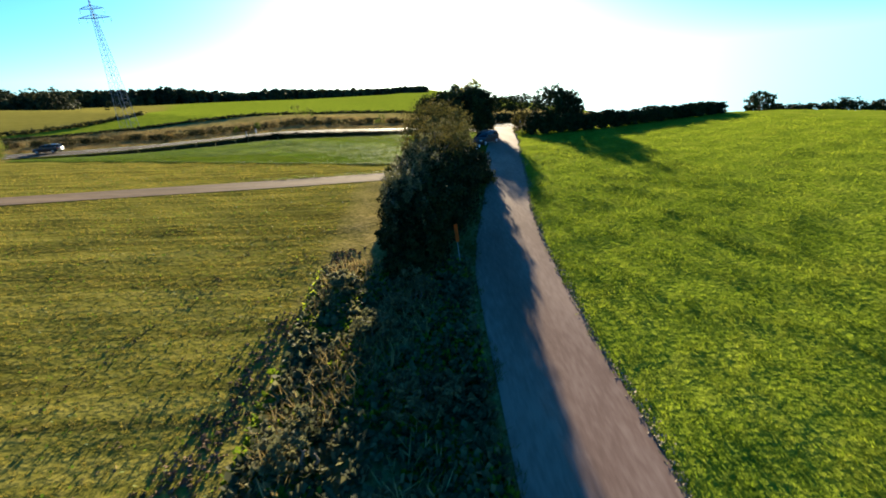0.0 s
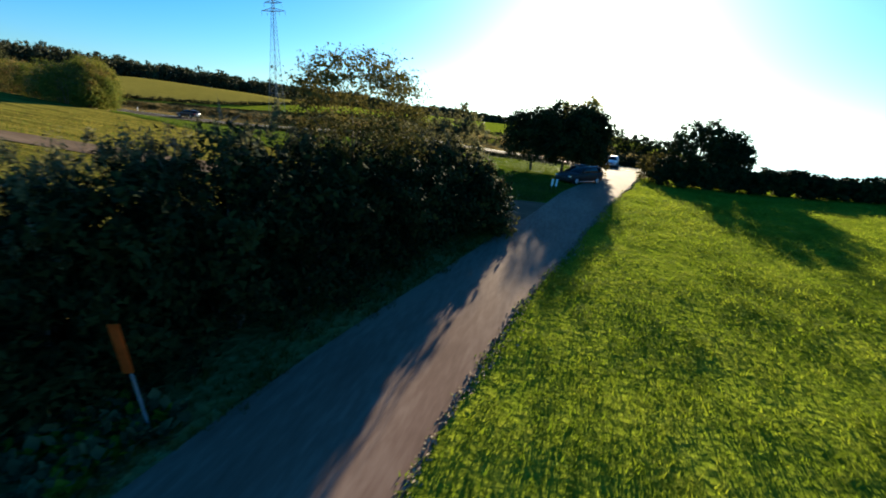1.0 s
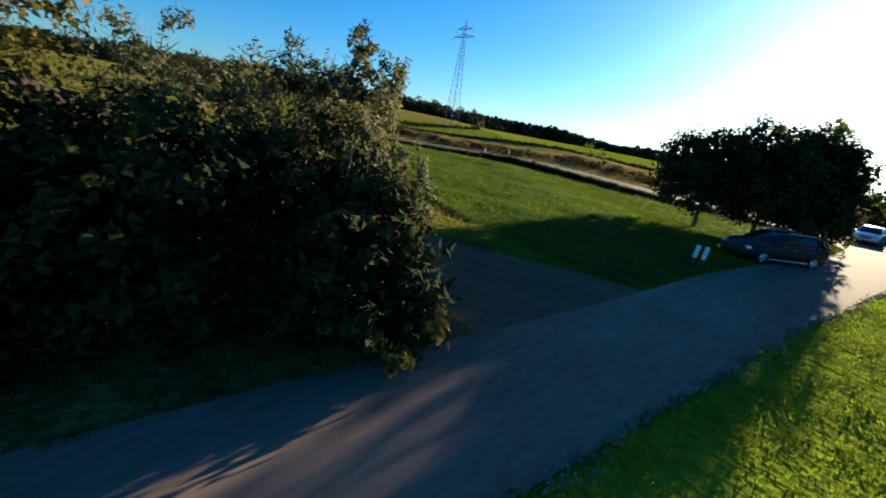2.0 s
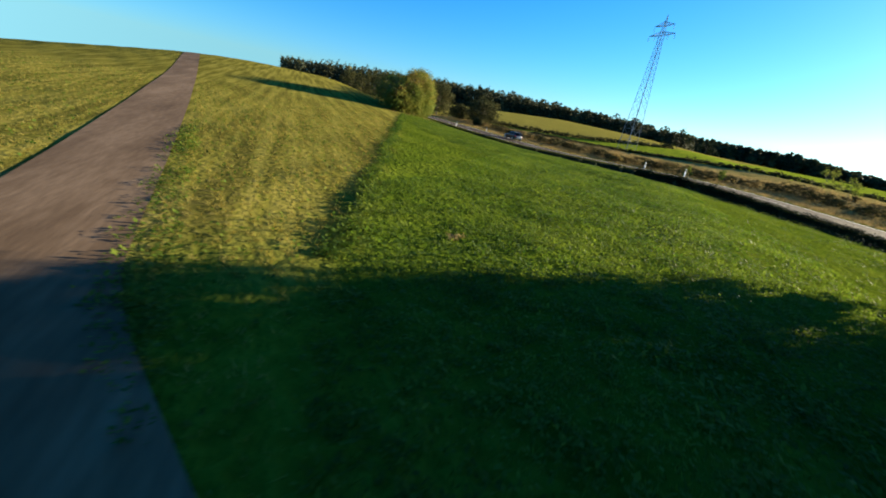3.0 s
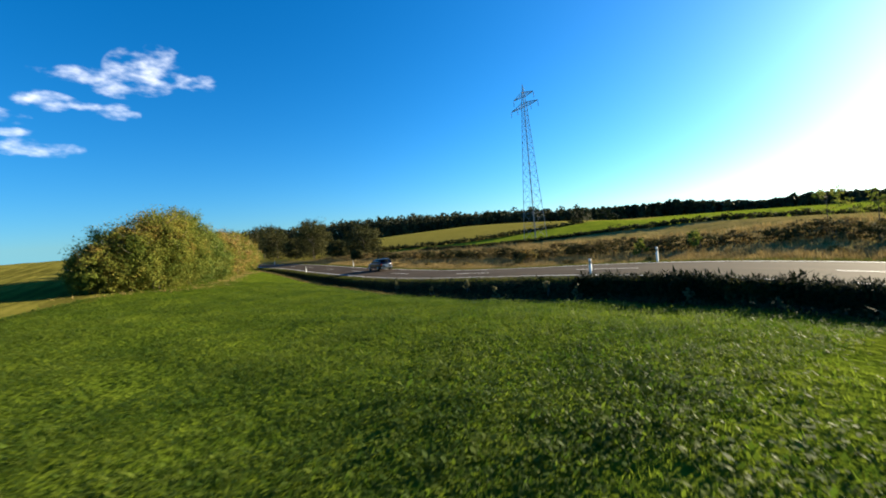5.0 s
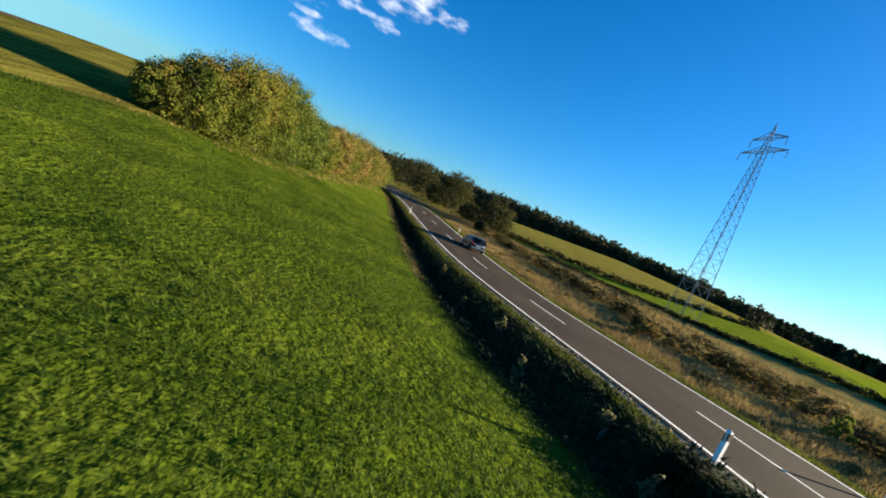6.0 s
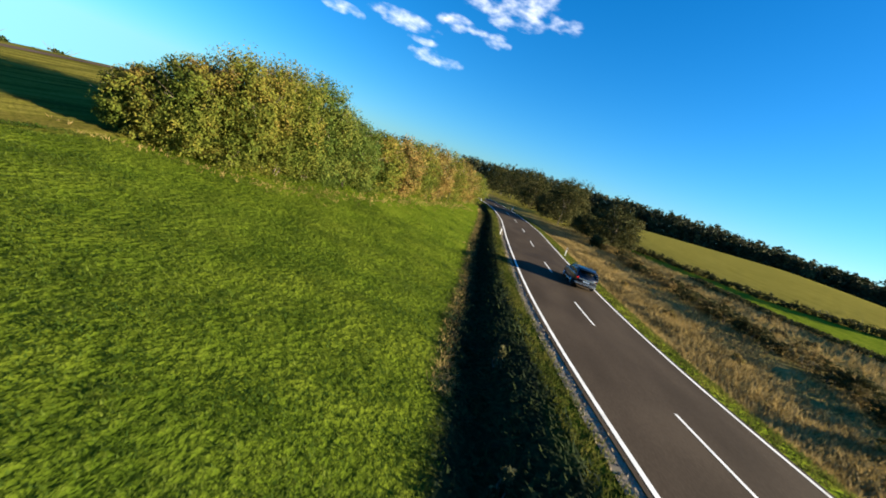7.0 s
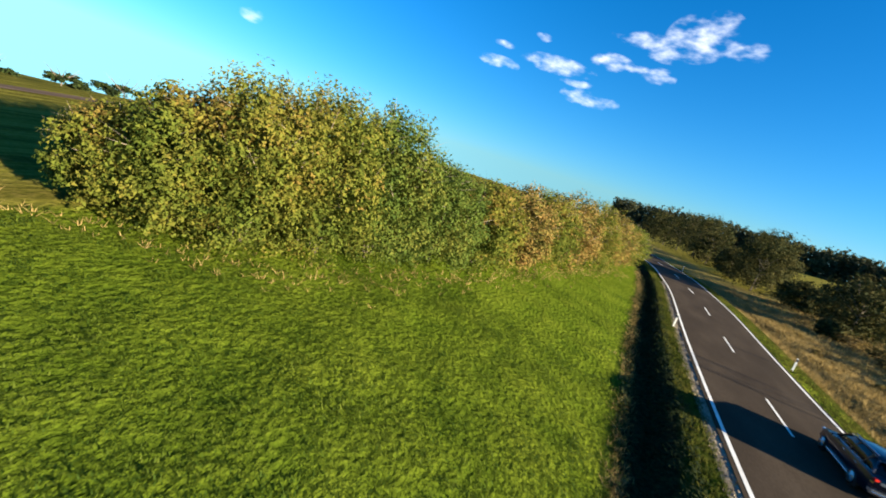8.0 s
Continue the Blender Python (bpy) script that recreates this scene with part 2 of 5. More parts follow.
GREYPAINT = plain("dark_grey_paint", (0.01, 0.011, 0.013), rough=0.45, spec=0.3)
SILVER = plain("silver_paint", (0.5, 0.51, 0.52), rough=0.3, metal=0.5, coat=0.6)
CARGLASS = plain("tinted_glass", (0.006, 0.007, 0.008), rough=0.06, spec=0.4)
CHROME = plain("chrome", (0.75, 0.75, 0.76), rough=0.12, metal=1.0)
RUBBER = plain("tyre_rubber", (0.018, 0.018, 0.018), rough=0.85)
ALLOY = plain("alloy", (0.55, 0.56, 0.57), rough=0.3, metal=0.9)
REDLENS = plain("red_lens", (0.5, 0.02, 0.015), rough=0.12, coat=0.6)
AMBER = plain("amber_lens", (0.85, 0.3, 0.03), rough=0.12, coat=0.6)
CLEARLENS = plain("clear_lens", (0.8, 0.82, 0.85), rough=0.08, metal=0.4, coat=0.8)


# ---- lie of the land ----
def soft(v, w=4.0):
    """max(0, v) with a rounded corner."""
    v = np.asarray(v, float)
    return np.where(v > 8 * w, v, w * np.log1p(np.exp(np.minimum(v / w, 30))))


def ease(a, b, v):
    k = np.clip((np.asarray(v, float) - a) / (b - a), 0, 1)
    return k * k * (3 - 2 * k)


ROAD_X = np.array([-900, -420, -300, -240, -205, -180, -157, -136, -115, -95, -75, -62, -48, -38, -28, -10, 10, 40, 90, 200, 900], float)
ROAD_Y = np.array([30, 26, 26, 30, 37, 44, 52, 57.3, 59.4, 59.9, 60.8, 61.9, 63.6, 64.6, 64.8, 63.0, 61.8, 62, 66, 78, 160], float)
ROAD_ZX = np.array([-900, -180, -130, -100, -85, -68, -55, -46, -38, -30, -20, -8, 2, 60, 900], float)
ROAD_Z = np.array([3, 1.0, 0.2, -0.25, -0.5, -0.62, -0.25, 0.1, -0.1, -0.5, -0.95, -1.15, -1.15, -3.6, -112], float)
_fx = np.linspace(-900, 900, 3601)
_k = np.hanning(45) / np.hanning(45).sum()


def _smoothed(x, y):
    v = np.interp(_fx, x, y)
    return np.convolve(np.pad(v, 22, mode="edge"), _k, mode="valid")


_ry, _rz = _smoothed(ROAD_X, ROAD_Y), _smoothed(ROAD_ZX, ROAD_Z)


def road_y(x):
    return np.interp(x, _fx, _ry)


def road_z(x):
    return np.interp(x, _fx, _rz)


def lane_x(y):
    return np.interp(y, [-60, -25, -12, -7, 2, 6, 9.5, 12, 14, 16, 20, 28, 36, 46, 54, 60], [-15, -14.4, -14.2, -14.1, -13.85, -13.4, -12.85, -12.35, -11.95, -11.55, -10.8, -9.6, -8.0, -6.3, -5.6, -5.6])


def lane_w(y):
    """Half the lane's width."""
    return np.interp(y, [4, 10, 22, 30], [1.75, 1.48, 1.48, 1.75])


def track_y(x):
    return np.interp(x, [-260, -180, -119, -90, -60, -40, -26, -19, -12], [-18, -6, 4, 8.8, 13.8, 17.1, 19.3, 20.35, 21.5])


def rim(x):
    """How far south of the road's middle its bank meets the field."""
    return np.interp(x, [-100, -75, -62, -52, -44, -20], [6.3, 6.6, 7.4, 7.4, 6.5, 6.3])


def hill(x, y):
    """The open land south of the road, before the road's bank is cut into it."""
    x, y = np.asarray(x, float), np.asarray(y, float)
    z = -0.7 + 0.036 * (soft(-16 - x) - 1.22 * soft(-122 - x, 12))
    fall = np.interp(x, [-120, -105, -75, -60, -45, -20, 0], [0.2, 0.19, 0.17, 0.136, 0.078, 0.035, 0.015])
    z = z - fall * np.minimum(soft(y - 38, 3), 40)
    z = z + np.interp(x, [-85, -72, -62, -50, -38, -25, -10], [0, 0.2, 0.28, 0.36, 0.62, 0.22, 0]) * ease(42, 53, y)
    z = z - 0.07 * soft(19 - y, 3) * ease(-50, -20, x) * ease(60, 20, x)
    z = z - 0.078 * soft(8 - y, 6) * ease(-25, -60, x)
    z = z + 0.05 * (soft(x - 3, 5) - soft(x - 34, 8)) * ease(58, 46, y)
    z = z - 0.14 * soft(x - 36 + 0.2 * (y - 40), 7)
    z = z + 0.8 * np.exp(-((x + 115) / 35) ** 2 - ((y - 4) / 22) ** 2)
    z = z + 0.042 * (soft(-70 - x, 8) - soft(-124 - x, 12)) * ease(46, 30, y) * ease(-34, 22, y)
    return z


def north(x, y):
    """The land beyond the road: a low strip, meadows and a wooded rise."""
    n = y - road_y(x)
    g = np.interp(n / np.maximum(-x, 15), [0.1, 0.26, 0.65, 0.9, 1.05, 1.5, 3], [1.0, 1.3, 1.3, 0.8, 0.52, 0.35, 0.1])
    z = road_z(x) - 0.7 + g * (0.085 * soft(n - 13, 4) - 0.045 * soft(n - 46, 8) - 0.006 * soft(n - 190, 20) - 0.03 * soft(n - 460, 40))
    return z - 0.13 * soft(x - 24, 12)


def land(x, y):
    x, y = np.asarray(x, float), np.asarray(y, float)
    n = y - road_y(x)
    zr = road_z(x)
    s, t = hill(x, y), north(x, y)
    out = np.where(n < 0, s, t)
    k = np.where(n < 0, ease(4.5, rim(x) - 0.6, np.abs(n)), ease(4.4, 6.1, np.abs(n)))
    z = zr - 0.04 - 0.05 * ease(3.3, 4.0, np.abs(n))
    z = z * (1 - k) + out * k
    ditch = 0.25 * np.exp(-((n - 7.0) / 1.2) ** 2) + 0.22 * np.exp(-((n + rim(x) - 0.9) / 0.5) ** 2) * ease(-16, -22, x)
    lip = 0.14 * np.exp(-((n + 4.5) / 0.5) ** 2) * ease(-50, -40, x) * ease(-11, -16, x)
    rough = 0.05 * np.sin(x * 0.9 + 1.3 * np.sin(y * 0.5)) * np.sin(y * 1.1 + x * 0.3) * ease(4.5, 7, np.abs(n))
    dl = np.abs(x - lane_x(y))
    quiet = np.where((y > -60) & (y < 60), ease(1.0, 3.0, dl), 1.0)
    dt = np.abs(y - track_y(x))
    quiet = quiet * np.where((x < -10) & (x > -260), ease(1.2, 2.6, dt), 1.0)
    return z - ditch + lip + rough * quiet


def land_at(x, y):
    return float(land(np.array([x]), np.array([y]))[0])


# ---- builders ----
def mesh_of(name, verts, faces, mat, smooth=False):
    me = bpy.data.meshes.new(name)
    me.from_pydata([tuple(v) for v in verts] if not isinstance(verts, np.ndarray) else verts.tolist(), [], faces if not isinstance(faces, np.ndarray) else faces.tolist())
    if mat:
        me.materials.append(mat)
    if smooth:
        me.polygons.foreach_set("use_smooth", [True] * len(me.polygons))
    me.update()
    return me


def part(name, data, material_, parent, label="", at=None):
    """Links a bmesh or a mesh as one part under a thing or a part."""
    if isinstance(data, bmesh.types.BMesh):
        me = bpy.data.meshes.new(name)
        data.to_mesh(me)
        data.free()
        me.materials.append(material_)
        for p in me.polygons:
            p.use_smooth = len(p.vertices) > 4 or p.use_smooth
        data = me
    ob = new(name, data)
    ob.parent = parent
    if at is not None:
        ob.matrix_basis = at
    if label:
        tagged(ob, label)
    return ob


def box(sx, sy, sz, m=None, bevel=0.0):
    bm = bmesh.new()
    bmesh.ops.create_cube(bm, size=1, matrix=(m or Matrix()) @ Matrix.Diagonal((sx, sy, sz, 1)))
    if bevel:
        bmesh.ops.bevel(bm, geom=bm.edges[:], offset=bevel, segments=2, affect="EDGES")
    return bm


def rod(bm, a, b, ra, rb=None, n=6):
    """Adds a tapered bar from a to b to bm."""
    a, b = Vector(a), Vector(b)
    d = b - a
    rb = ra if rb is None else rb
    m = Matrix.Translation((a + b) / 2) @ d.to_track_quat("Z", "Y").to_matrix().to_4x4()
    bmesh.ops.create_cone(bm, cap_ends=True, segments=n, radius1=ra, radius2=rb, depth=d.length, matrix=m)


def ribbon(name, cx, cy, left, right, lift, mat, rows=1):
    """A strip draped on the land along a centre line, from offset left to right."""
    cx, cy = np.asarray(cx, float), np.asarray(cy, float)
    tx, ty = np.gradient(cx), np.gradient(cy)
    ln = np.hypot(tx, ty)
    nx, ny = -ty / ln, tx / ln
    left, right = np.broadcast_to(left, cx.shape), np.broadcast_to(right, cx.shape)
    verts, cols = [], rows + 1
    for k in range(cols):
        o = left + (right - left) * k / rows
        x, y = cx + nx * o, cy + ny * o
        verts.append(np.stack([x, y, land(x, y) + lift], 1))
    v = np.stack(verts, 1).reshape(-1, 3)
    n = len(cx)
    faces = [(i * cols + k, i * cols + k + 1, (i + 1) * cols + k + 1, (i + 1) * cols + k) for i in range(n - 1) for k in range(rows)]
    me = mesh_of(name, v, faces, mat, True)
    if me.polygons[0].normal.z < 0:
        me.flip_normals()
    return me


def leaves(rng, blobs, size, aspect=0.55):
    """Leaves gathered in sprays over rounded clumps: each blob is (x, y, z, rx, ry, rz, count)."""
    vs = []
    for bx, by, bz, rx, ry, rz, n in blobs:
        k = max(7, n // 20)
        sd = rng.normal(size=(k, 3))
        sd /= np.linalg.norm(sd, axis=1)[:, None]
        sr = 0.62 + 0.38 * rng.random(k) ** 0.6
        pick = rng.integers(0, k, n)
        c = sd[pick] * sr[pick][:, None] + rng.normal(size=(n, 3)) * 0.17
        deep = rng.random(n) < 0.22
        c[deep] *= 0.65
        r = np.linalg.norm(c, axis=1)[:, None] + 1e-6
        c = c / r * np.minimum(r, 1.22)
        out = c / r
        face = out * 0.95 + rng.normal(size=(n, 3)) * 0.5 + (0, 0, 0.2)
        face /= np.linalg.norm(face, axis=1)[:, None]
        a = np.cross(face, rng.normal(size=(n, 3)))
        a /= np.linalg.norm(a, axis=1)[:, None]
        b = np.cross(a, face)
        b /= np.linalg.norm(b, axis=1)[:, None]
        c = c * (rx, ry, rz) + (bx, by, bz)
        s = size * (0.6 + 0.8 * rng.random(n) + 0.5 * deep)[:, None]
        vs.append(np.stack([c - a * s * 0.5 + b * s * aspect * 0.5, c + a * s * 0.55, c - a * s * 0.4 - b * s * aspect * 0.5], 1))
    v = np.concatenate(vs)
    return v.reshape(-1, 3), np.arange(len(v) * 3).reshape(-1, 3)


def crown_mesh(name, rng, blobs, size, mat, aspect=0.55):
    v, f = leaves(rng, blobs, size, aspect)
    return mesh_of(name, v, f, mat)


def clumps(rng, w, d, h, n, leaf_count, base=0.12, top_narrow=0.55, size=(0.2, 0.34)):
    """Blobs that fill an uneven rounded crown w by d by h, standing on z = 0."""
    out = []
    for _ in range(n):
        u = rng.random()
        ang, rr = rng.random() * 2 * math.pi, rng.random() ** 0.5
        k = 1 - (1 - top_narrow) * u ** 1.5
        z = h * (base + (0.98 - base) * u * (1 - 0.35 * rr * rr))
        s = size[0] + (size[1] - size[0]) * rng.random()
        out.append((w / 2 * rr * k * math.cos(ang), d / 2 * rr * k * math.sin(ang), z * (1 - s * 0.35), w * s * 0.62, d * s * 0.62, h * s * 0.5, int(leaf_count / n)))
    return out


def dome(rng, w, d, h, n, leaf_count, belly=0.35, lump=0.2, full=2.6):
    """Blobs over the skin of a full, lumpy crown w by d by h that stands on z = 0 and is widest at the height belly * h."""
    out = []
    for i in range(n):
        u = (i + 0.5 + 0.6 * (rng.random() - 0.5)) / n
        ang = i * 2.399963 + 0.5 * rng.random()
        v = (u - belly) / (1 - belly) if u > belly else (belly - u) / belly * 0.75
        r = max(0.0, 1 - v ** full) ** (1 / full) * (0.88 + 0.24 * rng.random())
        k = lump * (0.8 + 0.5 * rng.random())
        out.append((w * (0.5 - k * 0.8) * r * math.cos(ang), d * (0.5 - k * 0.8) * r * math.sin(ang), h * (k * 0.55 + (1 - k * 1.3) * u), w * k, d * k, h * k * 0.85, int(leaf_count / n)))
    return out


def stems(rng, w, h, n, thick=0.05):
    """Leaning stems, each a mesh of its own."""
    for _ in range(n):
        bm = bmesh.new()
        a = rng.random() * 6.283
        r = w * 0.12 * rng.random()
        p = Vector((r * math.cos(a), r * math.sin(a), -0.25))
        lean = Vector((math.cos(a), math.sin(a), 0)) * rng.random() * 0.25
        t = thick * (0.6 + 0.8 * rng.random())
        for k in range(3):
            q = p + Vector((lean.x * h * 0.2 + rng.normal() * 0.08, lean.y * h * 0.2 + rng.normal() * 0.08, h * 0.2))
            rod(bm, p, q, t, t * 0.7, 5)
            p, t = q, t * 0.7
        yield bm


def shrub(rng, x, y, w, d, h, mat, label, group="", n=16, count=5000, leaf=0.16, name="shrub", round_=False, aspect=0.55, bare=0, **kw):
    top = new(name)
    top.location = (x, y, land_at(x, y))
    tagged(top, label, "shrub", group)
    for bm in stems(rng, w, h, 5 if h > 2.5 else 3):
        part("stem", bm, BARK, top)
    blobs = dome(rng, w, d, h, n, count, **kw) if round_ else clumps(rng, w, d, h, n, count, **kw)
    part("crown", crown_mesh("crown", rng, blobs, leaf, mat, aspect), mat, top)
    if bare:
        tagged(part("brushwood", twig_mesh(rng, blobs, bare), TWIG, top), "thin grey-brown bare brushwood", kind="stuff")
    return top


def twig_mesh(rng, blobs, n):
    """Slender bare shoots that stick out of the upper clumps of a crown."""
    blobs = sorted(blobs, key=lambda q: -q[2])[:len(blobs) * 2 // 3]
    c = np.array([q[:6] for q in blobs])[rng.integers(0, len(blobs), n)]
    d = rng.normal(size=(n, 3)) * (1, 1, 0.5) + (0, 0, 0.7)
    d /= np.linalg.norm(d, axis=1)[:, None]
    root = c[:, :3] + d * c[:, 3:6] * 0.5
    tip = c[:, :3] + d * c[:, 3:6] * (1.15 + 0.3 * rng.random((n, 1))) + rng.normal(size=(n, 3)) * 0.1
    side = np.cross(d, rng.normal(size=(n, 3)))
    side *= 0.014 / np.linalg.norm(side, axis=1)[:, None]
    return mesh_of("brushwood", np.stack([root - side, root + side, tip], 1).reshape(-1, 3), np.arange(n * 3).reshape(-1, 3), TWIG)


def tree(rng, x, y, w, h, clear, mat, label, group="", n=22, count=5000, leaf=0.2, limbs=6, name="tree", thick=0.16, round_=False, aspect=0.55, **kw):
    """A tapered trunk with limbs that carry a crown of leaf clumps from the height clear upwards."""
    top = new(name)
    top.location = (x, y, land_at(x, y))
    tagged(top, label, "tree", group)
    bm = bmesh.new()
    p, t = Vector((0, 0, -0.3)), thick
    for k in range(4):
        q = p + Vector((rng.normal() * 0.06 * h / 6, rng.normal() * 0.06 * h / 6, (h * 0.72 + 0.3) / 4))
        rod(bm, p, q, t, t * 0.72, 8)
        if k == 1:
            fork = q.copy()
        p, t = q, t * 0.72
    part("trunk", bm, BARK, top)
    for k in range(limbs):
        a = 6.283 * k / limbs + rng.random() * 0.6
        bm = bmesh.new()
        s = fork + Vector((0, 0, (rng.random() - 0.3) * h * 0.25))
        mid = s + Vector((math.cos(a), math.sin(a), 0.8)) * w * 0.2
        rod(bm, s, mid, thick * 0.42, thick * 0.28, 6)
        rod(bm, mid, mid + Vector((math.cos(a + 0.3), math.sin(a + 0.3), 0.9)) * w * 0.16, thick * 0.28, thick * 0.08, 5)
        part("limb", bm, BARK, top)
    bl = [(a, b, c + clear, e, f, g, i) for a, b, c, e, f, g, i in (dome if round_ else clumps)(rng, w, w, h - clear, n, count, **kw)]
    part("crown", crown_mesh("crown", rng, bl, leaf, mat, aspect), mat, top)
    return top


# ---- ground ----
def steps(parts):
    v = []
    for a, b, s in parts:
        v.append(np.arange(a, b, s))
    return np.concatenate(v)


GX = np.concatenate([-np.geomspace(4200, 260, 34), steps([(-250, -150, 5), (-150, -122, 1.5), (-122, 26, 0.75), (26, 60, 2), (60, 160, 5)]), np.geomspace(165, 4200, 34)])
GY = np.concatenate([-np.geomspace(4200, 85, 34), steps([(-80, -24, 4), (-24, 84, 0.7), (84, 140, 1.2), (140, 300, 6)]), np.geomspace(310, 4200, 34)])
gx, gy = np.meshgrid(GX, GY)
gz = land(gx.ravel(), gy.ravel()).reshape(gx.shape)
gz = np.maximum(gz, -520)
gv = np.stack([gx.ravel(), gy.ravel(), gz.ravel()], 1)
w_, h_ = len(GX), len(GY)
ii = (np.arange(h_ - 1)[:, None] * w_ + np.arange(w_ - 1)[None, :]).ravel()
gf = np.stack([ii, ii + 1, ii + w_ + 1, ii + w_], 1)


def edge_line_y(x):
    """The border between the stubble and the green crop."""
    return np.interp(x, [-130, -66, -50, -22, -17, -14], [52, 37.2, 33.0, 25.6, 24.2, 24.0])


def strip_y(x):
    """Where the brush beyond the road ends and the green strip begins."""
    return np.interp(x, [-160, -115, -99, -88, -76, -50, -20, 20], [78, 86.5, 88, 92, 100, 112, 125, 140])


HEDGE_Y, HEDGE_X = [80, 85, 90, 95, 103, 123, 249, 420, 900], [-158, -141, -124, -111, -104, -102, -165, -260, -520]


def hedge_x(y):
    """The hedge between the green strip and the golden field."""
    return np.interp(y, HEDGE_Y, HEDGE_X)


def zones(x, y):
    """Shares of stubble, dry brush and bare dirt at each place; the rest is green."""
    n = y - road_y(x)
    wob = 0.35 * np.sin(x * 0.8) + 0.25 * np.sin(y * 1.7 + x)
    stub = ease(0.3, -0.3, y - edge_line_y(x) + wob * 0.5) * ease(-16.5, -20.5, x + wob)
    stub = np.where((n < -6) & (x < -14), stub, 0)
    brush = np.where(n > 4, ease(5.2, 6.5, n + wob) * ease(1.0, -1.0, y - strip_y(x) + wob), 0)
    brush = np.maximum(brush, ease(-11.8, -14.5, x + 0.3 * wob) * ease(-23.5, -21, x) * ease(22.5, 20.5, y))
    dirt = np.where((n > 18) & (x < hedge_x(y)), 1.0, 0.0)
    return stub, brush, dirt


zs, zb, zd = zones(gv[:, 0], gv[:, 1])
gn = gv[:, 1] - road_y(gv[:, 0])
# Mask of the south bank, where shade is painted into the ground.
zshade = ease(-0.3, 0.0, gn + rim(gv[:, 0])) * ease(-4.3, -4.6, gn) * ease(-13, -18, gv[:, 0])
gme = mesh_of("ground", gv, gf, None, True)
ca = gme.color_attributes.new("zones", "FLOAT_COLOR", "POINT")
ca.data.foreach_set("color", np.stack([zs, zb, zd, zshade], 1).ravel())


cm = gme.color_attributes.new("meadow", "FLOAT_COLOR", "POINT")
zm = np.where(gn < 0, ease(0, 1, gv[:, 0] - lane_x(gv[:, 1])), 1.0)
cm.data.foreach_set("color", np.stack([zm, zm, zm, np.ones_like(zm)], 1).ravel())


